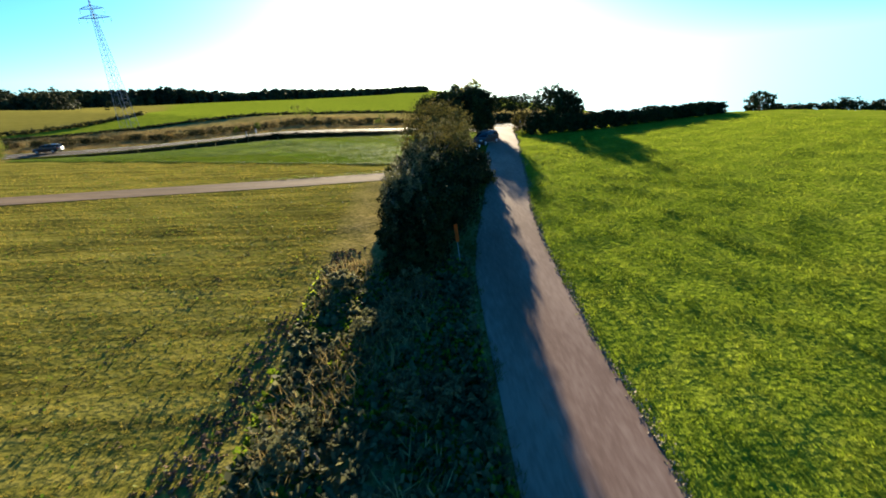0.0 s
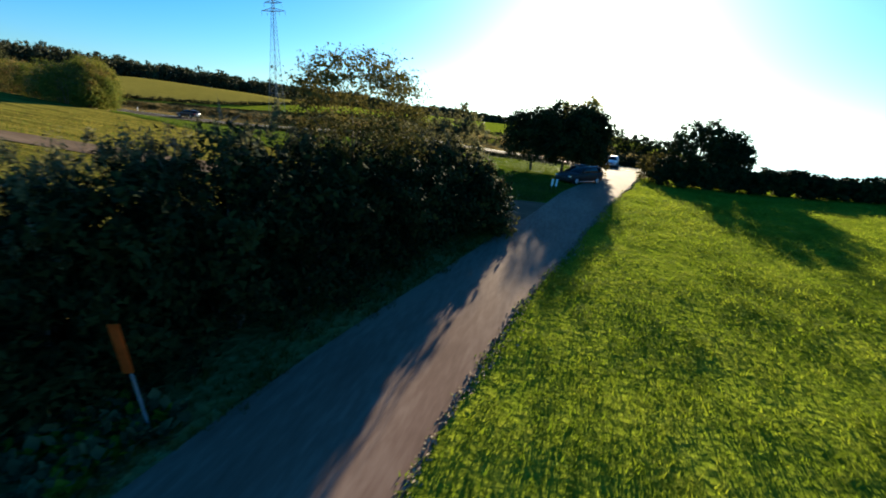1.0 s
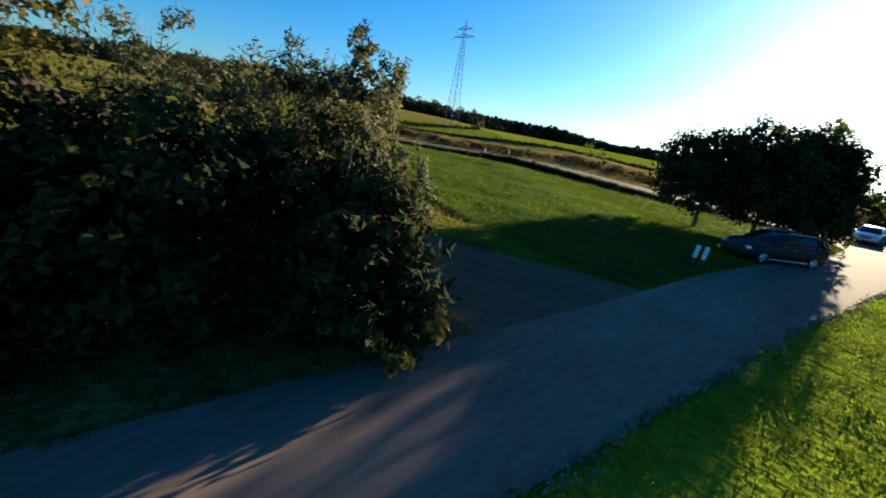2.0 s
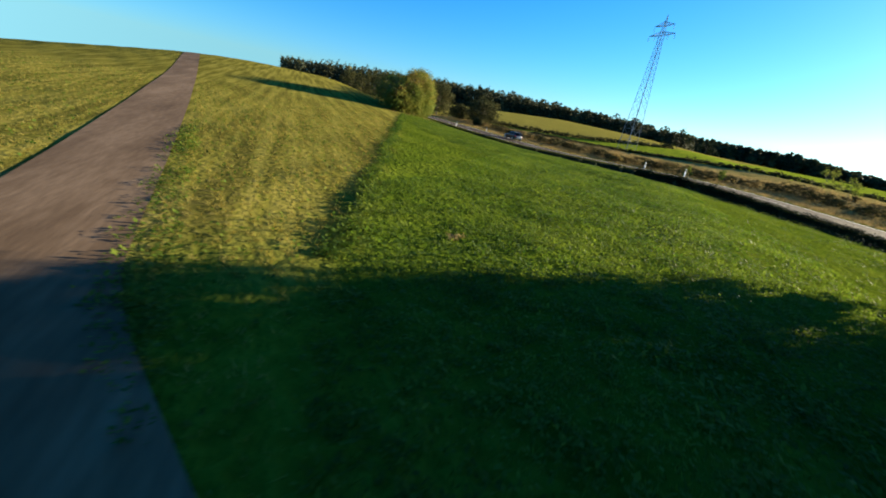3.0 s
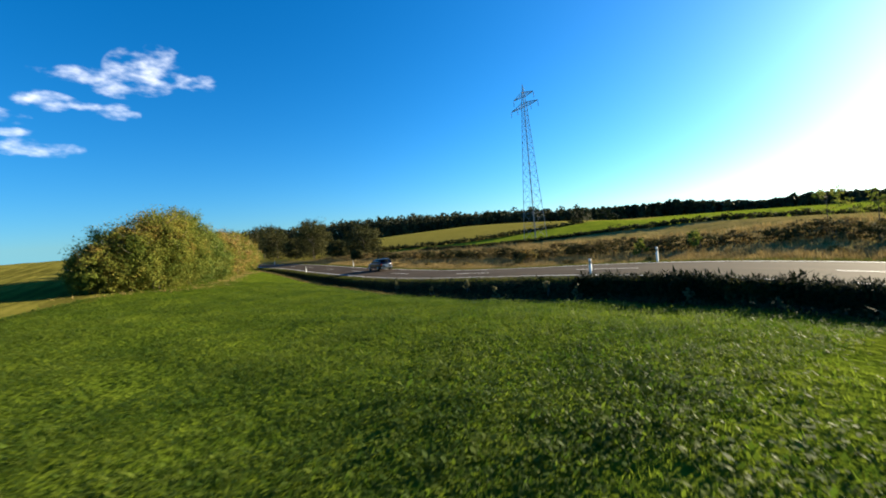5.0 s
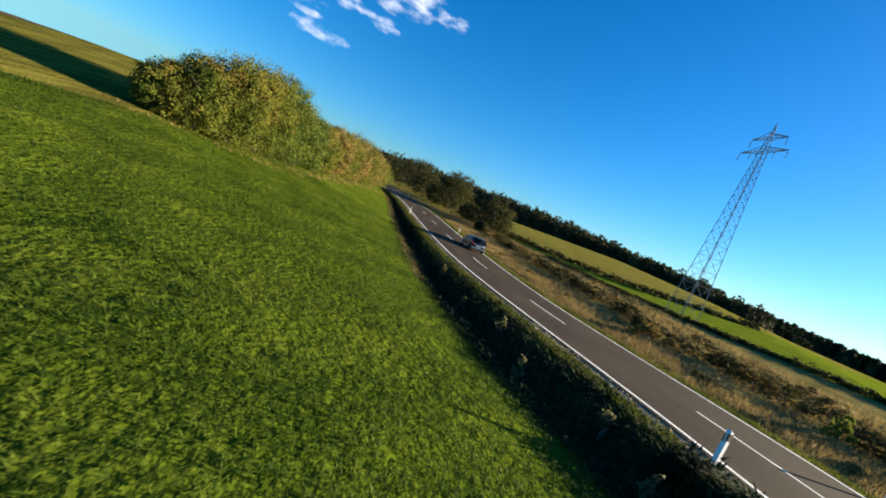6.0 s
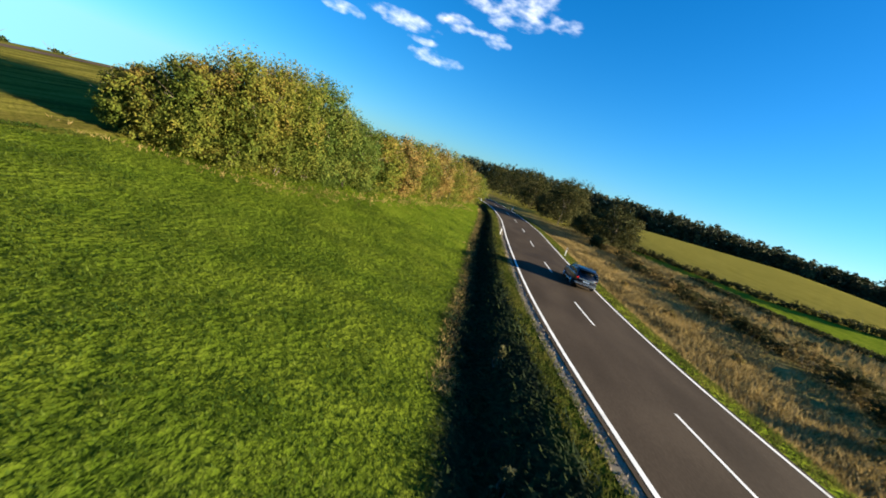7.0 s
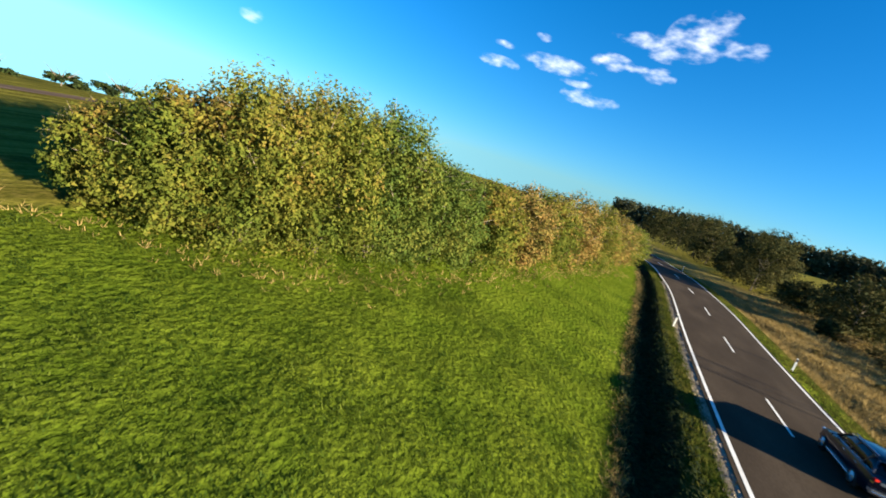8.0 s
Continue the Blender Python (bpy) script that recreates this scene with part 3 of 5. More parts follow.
def ground_material():
    m = bpy.data.materials.new("fields")
    m.use_nodes = True
    n, l = m.node_tree.nodes, m.node_tree.links
    b = n["Principled BSDF"]
    geo = n.new("ShaderNodeNewGeometry")
    att = n.new("ShaderNodeAttribute")
    att.attribute_name = "zones"
    sep = n.new("ShaderNodeSeparateColor")
    l.new(att.outputs["Color"], sep.inputs[0])

    def noise_(scale, detail=3.0, stretch=None):
        t = n.new("ShaderNodeTexNoise")
        t.inputs["Scale"].default_value, t.inputs["Detail"].default_value = scale, detail
        if stretch:
            mp = n.new("ShaderNodeMapping")
            mp.inputs["Scale"].default_value, mp.inputs["Rotation"].default_value = stretch[0], (0, 0, radians(stretch[1]))
            l.new(geo.outputs["Position"], mp.inputs[0])
            l.new(mp.outputs[0], t.inputs["Vector"])
        else:
            l.new(geo.outputs["Position"], t.inputs["Vector"])
        return t

    def ramp_(src, cols, lo=0.3, hi=0.7):
        r = n.new("ShaderNodeValToRGB")
        while len(r.color_ramp.elements) < len(cols):
            r.color_ramp.elements.new(0.5)
        for i, c in enumerate(cols):
            r.color_ramp.elements[i].position = lo + (hi - lo) * i / (len(cols) - 1)
            r.color_ramp.elements[i].color = (*c, 1)
        l.new(src, r.inputs["Fac"])
        return r.outputs["Color"]

    def mix_(fac, a, c):
        x = n.new("ShaderNodeMixRGB")
        if isinstance(fac, float):
            x.inputs["Fac"].default_value = fac
        else:
            l.new(fac, x.inputs["Fac"])
        l.new(a, x.inputs["Color1"])
        l.new(c, x.inputs["Color2"])
        return x.outputs[0]

    wide, mid, fine = noise_(0.06), noise_(0.5, 4.0), noise_(5.0, 5.0)
    rows = noise_(1.0, 4.0, ((0.05, 1.7, 1), -11))
    green = mix_(0.55, ramp_(mid.outputs["Fac"], [(0.026, 0.052, 0.0044), (0.046, 0.079, 0.0062), (0.074, 0.107, 0.0105)]), ramp_(fine.outputs["Fac"], [(0.019, 0.039, 0.0044), (0.055, 0.087, 0.0078), (0.113, 0.143, 0.017)]))
    green = mix_(wide.outputs["Fac"], green, ramp_(mid.outputs["Fac"], [(0.052, 0.076, 0.006), (0.1, 0.119, 0.0112)]))
    att2 = n.new("ShaderNodeAttribute")
    att2.attribute_name = "meadow"
    lush = mix_(0.5, ramp_(mid.outputs["Fac"], [(0.085, 0.12, 0.009), (0.14, 0.18, 0.014), (0.22, 0.235, 0.024)]), ramp_(fine.outputs["Fac"], [(0.06, 0.095, 0.007), (0.125, 0.17, 0.014), (0.23, 0.25, 0.028)]))
    green = mix_(att2.outputs["Fac"], green, lush)
    stub = mix_(0.42, ramp_(rows.outputs["Fac"], [(0.05, 0.042, 0.011), (0.125, 0.112, 0.02), (0.2, 0.168, 0.036)], 0.38, 0.62), ramp_(fine.outputs["Fac"], [(0.07, 0.078, 0.0096), (0.13, 0.122, 0.02), (0.21, 0.175, 0.044)]))
    brush = mix_(0.5, ramp_(mid.outputs["Fac"], [(0.09, 0.084, 0.022), (0.18, 0.146, 0.045), (0.3, 0.225, 0.085)]), ramp_(fine.outputs["Fac"], [(0.06, 0.062, 0.016), (0.18, 0.142, 0.045), (0.35, 0.265, 0.11)]))
    tilled = mix_(0.4, ramp_(rows.outputs["Fac"], [(0.14, 0.122, 0.022), (0.185, 0.16, 0.032), (0.235, 0.196, 0.046)]), ramp_(mid.outputs["Fac"], [(0.13, 0.124, 0.022), (0.215, 0.182, 0.04)]))
    col = mix_(sep.outputs[0], green, stub)
    col = mix_(sep.outputs[1], col, brush)
    col = mix_(sep.outputs[2], col, tilled)
    # Near-black soil tone that paints the bank's shade into its colour.
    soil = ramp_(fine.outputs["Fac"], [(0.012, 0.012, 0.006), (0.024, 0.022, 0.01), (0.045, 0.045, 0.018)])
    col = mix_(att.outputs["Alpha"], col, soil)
    l.new(col, b.inputs["Base Color"])
    b.inputs["Roughness"].default_value, b.inputs["Specular IOR Level"].default_value = 0.95, 0.0
    hgt = n.new("ShaderNodeMath")
    hgt.operation = "MULTIPLY_ADD"
    l.new(mid.outputs["Fac"], hgt.inputs[0])
    hgt.inputs[1].default_value = 1.2
    l.new(fine.outputs["Fac"], hgt.inputs[2])
    bp = n.new("ShaderNodeBump")
    even = n.new("ShaderNodeMath")
    even.operation = "MULTIPLY_ADD"
    l.new(sep.outputs[0], even.inputs[0])
    even.inputs[1].default_value, even.inputs[2].default_value = -0.6, 1.0
    l.new(even.outputs[0], bp.inputs["Strength"])
    bp.inputs["Distance"].default_value = 0.16
    l.new(hgt.outputs[0], bp.inputs["Height"])
    l.new(bp.outputs["Normal"], b.inputs["Normal"])
    return m


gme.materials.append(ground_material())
tagged(new("ground", gme), "rolling farmland with green crop, stubble and dry grass strips", "ground", kind="structure")

# ---- road, lane, track ----
rx = np.arange(-420, 160, 1.0)
ry = road_y(rx)
road = tagged(new("road", ribbon("road", rx, ry, 3.35, -3.35, 0.06, ASPHALT, 6)), "dark grey asphalt country road with white markings", "road", kind="structure")
tagged(part("gravel_edge", ribbon("gravel_edge", rx[300:400], ry[300:400], -3.35, -3.8, 0.03, GRAVEL, 3), GRAVEL, road), "pale gravel shoulder")
for name_, off in (("edge_line", 3.1), ("edge_line", -3.1)):
    tagged(part(name_, ribbon(name_, rx, ry, off + 0.075, off - 0.075, 0.066, PAINT), PAINT, road), "worn white edge line")
for k in range(-8, 26):
    a = -75.0 - 12 * k
    if not -330 < a < 20:
        continue
    dx = np.linspace(a, a + 4, 5)
    part("centre_dash", ribbon("centre_dash", dx, road_y(dx), 0.06, -0.06, 0.066, PAINT), PAINT, road)
ly = np.arange(-60, 60.2, 0.75)
flare_l = lane_w(ly) + 4.5 * ease(51, 60, ly)
flare_r = -lane_w(ly) - 4.0 * ease(45, 60, ly)
tagged(new("lane", ribbon("lane", lane_x(ly), ly, flare_l, flare_r, 0.045, LANE, 8)), "worn pale paved farm lane", "lane", kind="structure")
tx = np.arange(-258, -10.9, 0.75)
tflare_n = 1.3 + 1.4 * ease(-18, -11, tx)
tflare_s = -1.3 - 3.4 * ease(-18, -12, tx)
tagged(new("track", ribbon("track", tx, track_y(tx), tflare_n, tflare_s, 0.03, TRACK, 10)), "brown gravel farm track rising over the hill", "track", kind="structure")

# ---- grass and crops ----
def blades(rng, x, y, height, width, k, lean=0.5):
    """k narrow triangles standing on the land at each place."""
    n = len(x)
    z = land(x, y)
    x, y, z = np.repeat(x, k), np.repeat(y, k), np.repeat(z, k)
    a = rng.random(n * k) * 6.283
    h = height * (0.55 + 0.9 * rng.random(n * k))
    bx, by = x + rng.normal(size=n * k) * 0.05, y + rng.normal(size=n * k) * 0.05
    wx, wy = np.cos(a) * width, np.sin(a) * width
    lx, ly_ = rng.normal(size=n * k) * lean * h, rng.normal(size=n * k) * lean * h
    v = np.stack([np.stack([bx - wx, by - wy, z - 0.02], 1), np.stack([bx + wx, by + wy, z - 0.02], 1), np.stack([bx + lx, by + ly_, z + h], 1)], 1)
    return v.reshape(-1, 3), np.arange(n * k * 3).reshape(-1, 3)


def crop(rng, x, y, size, k):
    """Low rosettes of k broad leaves at each place."""
    n = len(x)
    z = land(x, y)
    x, y, z = np.repeat(x, k), np.repeat(y, k), np.repeat(z, k)
    a = rng.random(n * k) * 6.283
    tilt = 0.25 + 0.9 * rng.random(n * k)
    s = size * (0.5 + rng.random(n * k))
    ax = np.stack([np.cos(a) * np.cos(tilt), np.sin(a) * np.cos(tilt), np.sin(tilt)], 1) * s[:, None]
    bx = np.stack([-np.sin(a), np.cos(a), np.zeros_like(a)], 1) * s[:, None] * 0.38
    o = np.stack([x + rng.normal(size=n * k) * 0.04, y + rng.normal(size=n * k) * 0.04, z + rng.random(n * k) * size * 0.8], 1)
    v = np.stack([o, o + ax * 0.55 + bx, o + ax, o + ax * 0.55 - bx], 1)
    return v.reshape(-1, 3), np.arange(n * k * 4).reshape(-1, 4)


def tufts(rng, x, y, size, k, spread, slim=False):
    """Domed clumps of k small broad leaves at each place."""
    n = len(x)
    g = np.repeat((0.45 + 0.7 * rng.random(n)) * (0.55 + 0.6 * lumpy(x, y, 0.6) + 0.45 * lumpy(x, y, 2.1)), k)
    z = np.repeat(land(x, y), k)
    dx, dy = rng.normal(size=n * k) * spread * g, rng.normal(size=n * k) * spread * g
    r2 = (dx * dx + dy * dy) / (spread * spread * 2.5)
    a = rng.random(n * k) * 6.283
    tilt = -0.2 + 1.1 * rng.random(n * k)
    s = size * (0.5 + rng.random(n * k)) * g
    ax = np.stack([np.cos(a) * np.cos(tilt), np.sin(a) * np.cos(tilt), np.sin(tilt)], 1) * s[:, None]
    bx = np.stack([-np.sin(a), np.cos(a), np.zeros_like(a)], 1) * s[:, None] * 0.27
    o = np.stack([np.repeat(x, k) + dx, np.repeat(y, k) + dy, z + g * size * 2.1 * np.exp(-r2) * (0.35 + 0.65 * rng.random(n * k))], 1)
    if slim:
        return np.stack([o + bx * 0.62, o + ax, o - bx * 0.62], 1).reshape(-1, 3), np.arange(n * k * 3).reshape(-1, 3)
    v = np.stack([o, o + ax * 0.5 + bx, o + ax, o + ax * 0.5 - bx], 1)
    return v.reshape(-1, 3), np.arange(n * k * 4).reshape(-1, 4)


LATTICE = np.random.default_rng(99).random((256, 256))


def lumpy(x, y, size):
    """Smooth random unevenness between 0 and 1, with lumps of the given size."""
    u, v = x / size + 400, y / size + 400
    i, j = np.floor(u).astype(int), np.floor(v).astype(int)
    a, b = u - i, v - j
    a, b = a * a * (3 - 2 * a), b * b * (3 - 2 * b)
    g = lambda p, q: LATTICE[p % 256, q % 256]
    return (g(i, j) * (1 - a) + g(i + 1, j) * a) * (1 - b) + (g(i, j + 1) * (1 - a) + g(i + 1, j + 1) * a) * b


def scatter(rng, n, x0, x1, y0, y1, keep):
    x, y = x0 + (x1 - x0) * rng.random(n), y0 + (y1 - y0) * rng.random(n)
    patch = 0.55 * lumpy(x, y, 0.55) + 0.45 * lumpy(x, y, 2.3)
    m = keep(x, y) & (rng.random(n) < 0.25 + 1.2 * patch)
    return x[m], y[m]


def off_paths(x, y, margin=0.25):
    a = np.abs(x - lane_x(y)) > lane_w(y) + margin
    t = np.where(x > -11.0, True, (y - track_y(x) > 1.3 + margin + 1.4 * ease(-18, -11, x)) | (y - track_y(x) < -1.3 - margin - 3.4 * ease(-18, -12, x)))
    return a & t


def stuff(name, vf, mat, label, category):
    return tagged(new(name, mesh_of(name, vf[0], vf[1], mat)), label, category, kind="stuff")


rng = np.random.default_rng(7)


def flown(x, y, w):
    """Within w metres of the line over which the crop is seen from close by."""
    px = np.interp(y, [20, 29, 34, 46, 53], [-9, -15, -22, -36, -48])
    return np.abs(x - px) < w


green_side = lambda x, y: (y > edge_line_y(x) + 0.15) & (y - road_y(x) < -rim(x) - 0.05) & off_paths(x, y) & (x < -9)
by_road = lambda x, y: (x < -36) & (x > -80) & (y > 35)
x1, y1 = scatter(rng, 41000, -46, -9, 23, 58, lambda x, y: green_side(x, y) & flown(x, y, 4 + 6 * rng.random(len(x))) & (x > -38 - 4 * rng.random(len(x))))
stuff("crop_plants", tufts(rng, x1, y1, 0.078, 11, 0.12), CLOVER, "low leafy green crop covering the field", "crop")
x1, y1 = scatter(rng, 43000, -80, -36, 35, 58, lambda x, y: green_side(x, y) & by_road(x, y))
stuff("crop_plants", tufts(rng, x1, y1, 0.07, 14, 0.13, True), CLOVER, "low leafy green crop covering the field", "crop")
x1, y1 = scatter(rng, 18000, -112, -9, 23, 58, lambda x, y: green_side(x, y) & ~by_road(x, y) & ~flown(x, y, 4 + 6 * rng.random(len(x))))
stuff("crop_plants", tufts(rng, x1, y1, 0.09, 11, 0.15, True), CLOVER, "low leafy green crop covering the field", "crop")
x1, y1 = scatter(rng, 62000, -46, -9, 23, 58, lambda x, y: green_side(x, y) & flown(x, y, 12))
stuff("crop_grass", blades(rng, x1, y1, 0.1, 0.012, 3, 0.8), CLOVER, "fine grass between the crop plants", "crop")
x1 = -18.5 - 47 * rng.random(4200) ** 1.3
y1 = edge_line_y(x1) + 0.15 + 0.14 * rng.normal(size=4200) + 0.12 * np.sin(x1 * 0.8)
stuff("crop_border", tufts(rng, x1, y1, 0.075, 7, 0.09), CLOVER, "taller ragged row of crop along the stubble", "crop")
in_meadow = lambda x, y: (x > lane_x(y) + lane_w(y) - 0.03 + 0.1 * np.sin(y * 1.3) * np.sin(y * 0.37 + 1)) & (y - road_y(x) < -6)
x1, y1 = scatter(rng, 15500, -13.5, 3, -14, 32, in_meadow)
stuff("meadow_plants", tufts(rng, x1, y1, 0.09, 16, 0.12, True), BLADE, "uneven leafy tufts of bright green meadow", "grass")
x1, y1 = scatter(rng, 9000, -13.5, 28, -14, 52, lambda x, y: in_meadow(x, y) & ((x > 1 + 3 * rng.random(len(x))) | (y > 29 + 4 * rng.random(len(x)))))
stuff("meadow_plants", tufts(rng, x1, y1, 0.12, 14, 0.16, True), BLADE, "uneven leafy tufts of bright green meadow", "grass")
x1, y1 = scatter(rng, 45000, -13.5, 26, -14, 52, in_meadow)
stuff("meadow_grass", blades(rng, x1, y1, 0.1, 0.013, 3, 0.9), BLADE, "short bright green grass between the tufts", "grass")
x1, y1 = scatter(rng, 85000, -66, -13, -16, 33, lambda x, y: (x > -44 - 20 * rng.random(len(x))) & (y < edge_line_y(x) - 0.1) & off_paths(x, y) & ((x < -22.5) | (y > 17.5)))
drill = np.mod((y1 * 0.98 - x1 * 0.19) / 0.5, 1.0)
x1, y1 = x1[drill < 0.6], y1[drill < 0.6]
stuff("stubble", blades(rng, x1, y1, 0.075, 0.011, 5, 0.8), STRAW, "short yellowish stubble in faint rows", "stubble")
x1, y1 = scatter(rng, 22000, -66, -13, -16, 33, lambda x, y: (x > -40 - 24 * rng.random(len(x))) & (y < edge_line_y(x) - 0.1) & off_paths(x, y) & ((x < -22.5) | (y > 17.5)))
stuff("stubble_weeds", crop(rng, x1, y1, 0.07, 2), CLOVER, "small green weeds between the stubble", "weeds")


x1, y1 = scatter(rng, 6000, -40, -12.6, 20, 25, lambda x, y: off_paths(x, y, -0.2) & (np.abs(np.abs(y - track_y(x)) - 1.5) < 0.45))
stuff("verge_grass", tufts(rng, x1, y1, 0.075, 9, 0.1), CLOVER, "ragged grass along the edge of the track", "grass")


for off, n, wide, size in ((0.0, 1000, 0.4, 0.075), (-2.2, 110, 0.3, 0.045), (-5.0, 150, 0.22, 0.045)):
    y1 = -14 + 20 * rng.random(n)
    x1 = -22.35 + 0.2 * y1 + 0.25 * np.sin(y1 * 0.9) + off + rng.normal(size=n) * wide
    clods = [(a, b, land_at(a, b) + 0.02, 0.07, 0.07, 0.05, 7) for a, b in zip(x1, y1)]
    stuff("soil_clods", leaves(rng, clods, size, 0.8), TRACK, "brown clods along the ploughed edge of the field", "soil")


def along_road(rng, n, x0, x1, n0, n1):
    x = x0 + (x1 - x0) * rng.random(n)
    return x, road_y(x) + n0 + (n1 - n0) * rng.random(n)


for n0, n1, hh, count, mat, name_, label, kk in (
        (-4.6, -3.7, 0.14, 11000, VERGE, "verge_grass", "short green grass on the road verge", 4),
        (3.6, 6.8, 0.16, 18000, VERGE, "verge_grass", "short green grass on the road verge", 4),
        (6.0, 12.5, 0.36, 26000, DRY, "dry_grass", "tall straw-coloured dry grass beside the road", 4),
        (12.5, 30.0, 0.4, 18000, DRY, "dry_grass", "tall straw-coloured dry grass beside the road", 4)):
    x1, y1 = along_road(rng, count, -150, 5, n0, n1)
    ok = np.ones(len(x1), bool) if n0 > 0 else (off_paths(x1, y1) & (x1 < -10))
    if n0 > 5:
        ok &= y1 < strip_y(x1)
        ok &= (np.sin(x1 * 0.35 + 2 * np.sin(y1 * 0.5)) + rng.random(len(x1)) * 1.6) > (-0.6 if n0 < 10 else 0.0)
    stuff(name_, blades(rng, x1[ok], y1[ok], hh, 0.02 if hh < 0.3 else 0.03, kk, 0.45), mat, label, "grass")
x1, y1 = along_road(rng, 5000, -120, -30, -3.85, -3.4)
gvv, gff = crop(rng, x1, y1, 0.07, 1)
stuff("edge_gravel", (gvv, gff), GRAVEL, "pale gravel scattered along the asphalt edge", "gravel")
y1 = -14 + 62 * rng.random(3600)
x1 = lane_x(y1) + lane_w(y1) - 0.07 + 0.22 * np.abs(rng.normal(size=3600)) * (0.6 + 0.4 * np.sin(y1 * 0.9))
stuff("edge_gravel", crop(rng, x1, y1, 0.06, 2), GRAVEL, "brown grit along the edge of the lane", "gravel")
x1, y1 = scatter(rng, 6500, -22.2, -15, -14, 4, lambda x, y: (x < lane_x(y) - 2.0))
stuff("weed_strip", crop(rng, x1, y1, 0.2, 5), LEAF_WILLOW, "dusty knee-high weeds along the field edge", "weeds")
x1, y1 = scatter(rng, 7500, -22.4, -16, -14, 4, lambda x, y: np.sin(x * 1.7 + y) + np.sin(y * 1.1 - x * 0.6) + rng.random(len(x)) * 1.6 > 0.3)
stuff("weed_strip", crop(rng, x1, y1, 0.16, 4), BLADE, "rank green weeds along the field edge", "weeds")
x1, y1 = scatter(rng, 1500, -21.8, -17.5, -14, 4, lambda x, y: np.sin(x * 1.3 - y * 0.8) + rng.random(len(x)) > 0.6)
stuff("weed_strip", blades(rng, x1, y1, 0.5, 0.03, 5, 0.5), DRY, "dry brown stalks among the weeds", "weeds")
x1, y1 = scatter(rng, 5000, -16.5, -12.2, -12, 18.2, lambda x, y: (x < lane_x(y) - lane_w(y) + 0.05 + 0.15 * np.sin(y * 1.7)))
stuff("verge_grass", blades(rng, x1, y1, 0.2, 0.014, 6, 0.5), VERGE, "rough grass between lane and hedge", "grass")
x1 = np.repeat(np.linspace(-65.9, -113, 150), 4) + rng.normal(size=600) * 0.3
y1 = np.interp(-x1, [66, 67.4, 69, 71, 74.7, 83, 92.5, 113], [36.9, 38.6, 40.7, 42.4, 43.7, 45.4, 46.9, 50.8]) + rng.normal(size=600) * 0.6
stuff("dry_grass", blades(rng, x1, y1, 0.17, 0.018, 4, 0.8), DRY, "strip of dry grass at the foot of the bushes", "grass")

clump = [(-20.2, 27.7, land_at(-20.2, 27.7) + 0.05, 0.3, 0.3, 0.1, 160)]
stuff("withered_plant", leaves(rng, clump, 0.1, 0.3), DRY, "withered brown plant lying in the green crop", "plant")

x1 = -60 - 62 * rng.random(1500)
y1 = road_y(x1) - rim(x1) - 0.05 + 0.2 * rng.normal(size=1500)
stuff("dry_grass", blades(rng, x1, y1, 0.16, 0.016, 4, 0.8), DRY, "thin line of dry grass along the rim of the bank", "grass")

# ---- bushes by the road ----
rng = np.random.default_rng(21)
G1 = "bush clump beside the road"
OLIVE = "dense rounded bush with olive-green leaves turning yellow"
RUSTY = "lower bush with yellow-brown autumn leaves"
for x, y, w, d, h, mat, lab, cnt in (
        (-68.5, 36.9, 2.7, 3.2, 3.5, BUSH, OLIVE, 7000), (-69.7, 38.5, 3.8, 4.0, 4.8, BUSH, OLIVE, 10500),
        (-71.3, 40.0, 4.4, 4.4, 6.2, BUSH, OLIVE, 12000), (-73.9, 41.0, 4.8, 4.6, 6.7, BUSH, OLIVE, 13000),
        (-76.8, 41.9, 4.8, 4.6, 6.9, BUSH_GREEN, OLIVE, 13000), (-73.4, 37.4, 5.6, 5.6, 5.2, BUSH, OLIVE, 3500), (-78.4, 39.4, 6.0, 6.0, 5.6, BUSH, OLIVE, 3500),
        (-80.3, 43.0, 5.0, 4.4, 5.4, BUSH_GREEN, OLIVE, 11500), (-84.4, 43.8, 5.4, 4.6, 5.2, BUSH, RUSTY, 11500),
        (-88.6, 44.6, 5.6, 4.8, 5.6, LEAF_RUST, RUSTY, 9500), (-93.4, 45.4, 6.2, 5.0, 5.9, BUSH, RUSTY, 8500),
        (-98.6, 46.4, 6.6, 5.2, 6.5, LEAF_RUST, RUSTY, 7500), (-104.0, 47.6, 6.8, 5.4, 6.7, BUSH, RUSTY, 6500),
        (-109.8, 48.6, 6.8, 5.4, 6.2, LEAF_RUST, RUSTY, 5500), (-116.0, 49.4, 7.0, 5.6, 5.8, BUSH, RUSTY, 5000), (-122.5, 49.8, 7.2, 5.6, 5.2, BUSH, RUSTY, 4500)):
    shrub(rng, x, y, w * 1.12, d * 1.12, h * 0.98, mat, lab, G1, n=40, count=int(cnt * (2.2 if x > -83 else 1.5)), leaf=0.115 if x > -83 else 0.15, round_=True, aspect=0.75, belly=0.3, lump=0.19, full=2.4, bare=110)

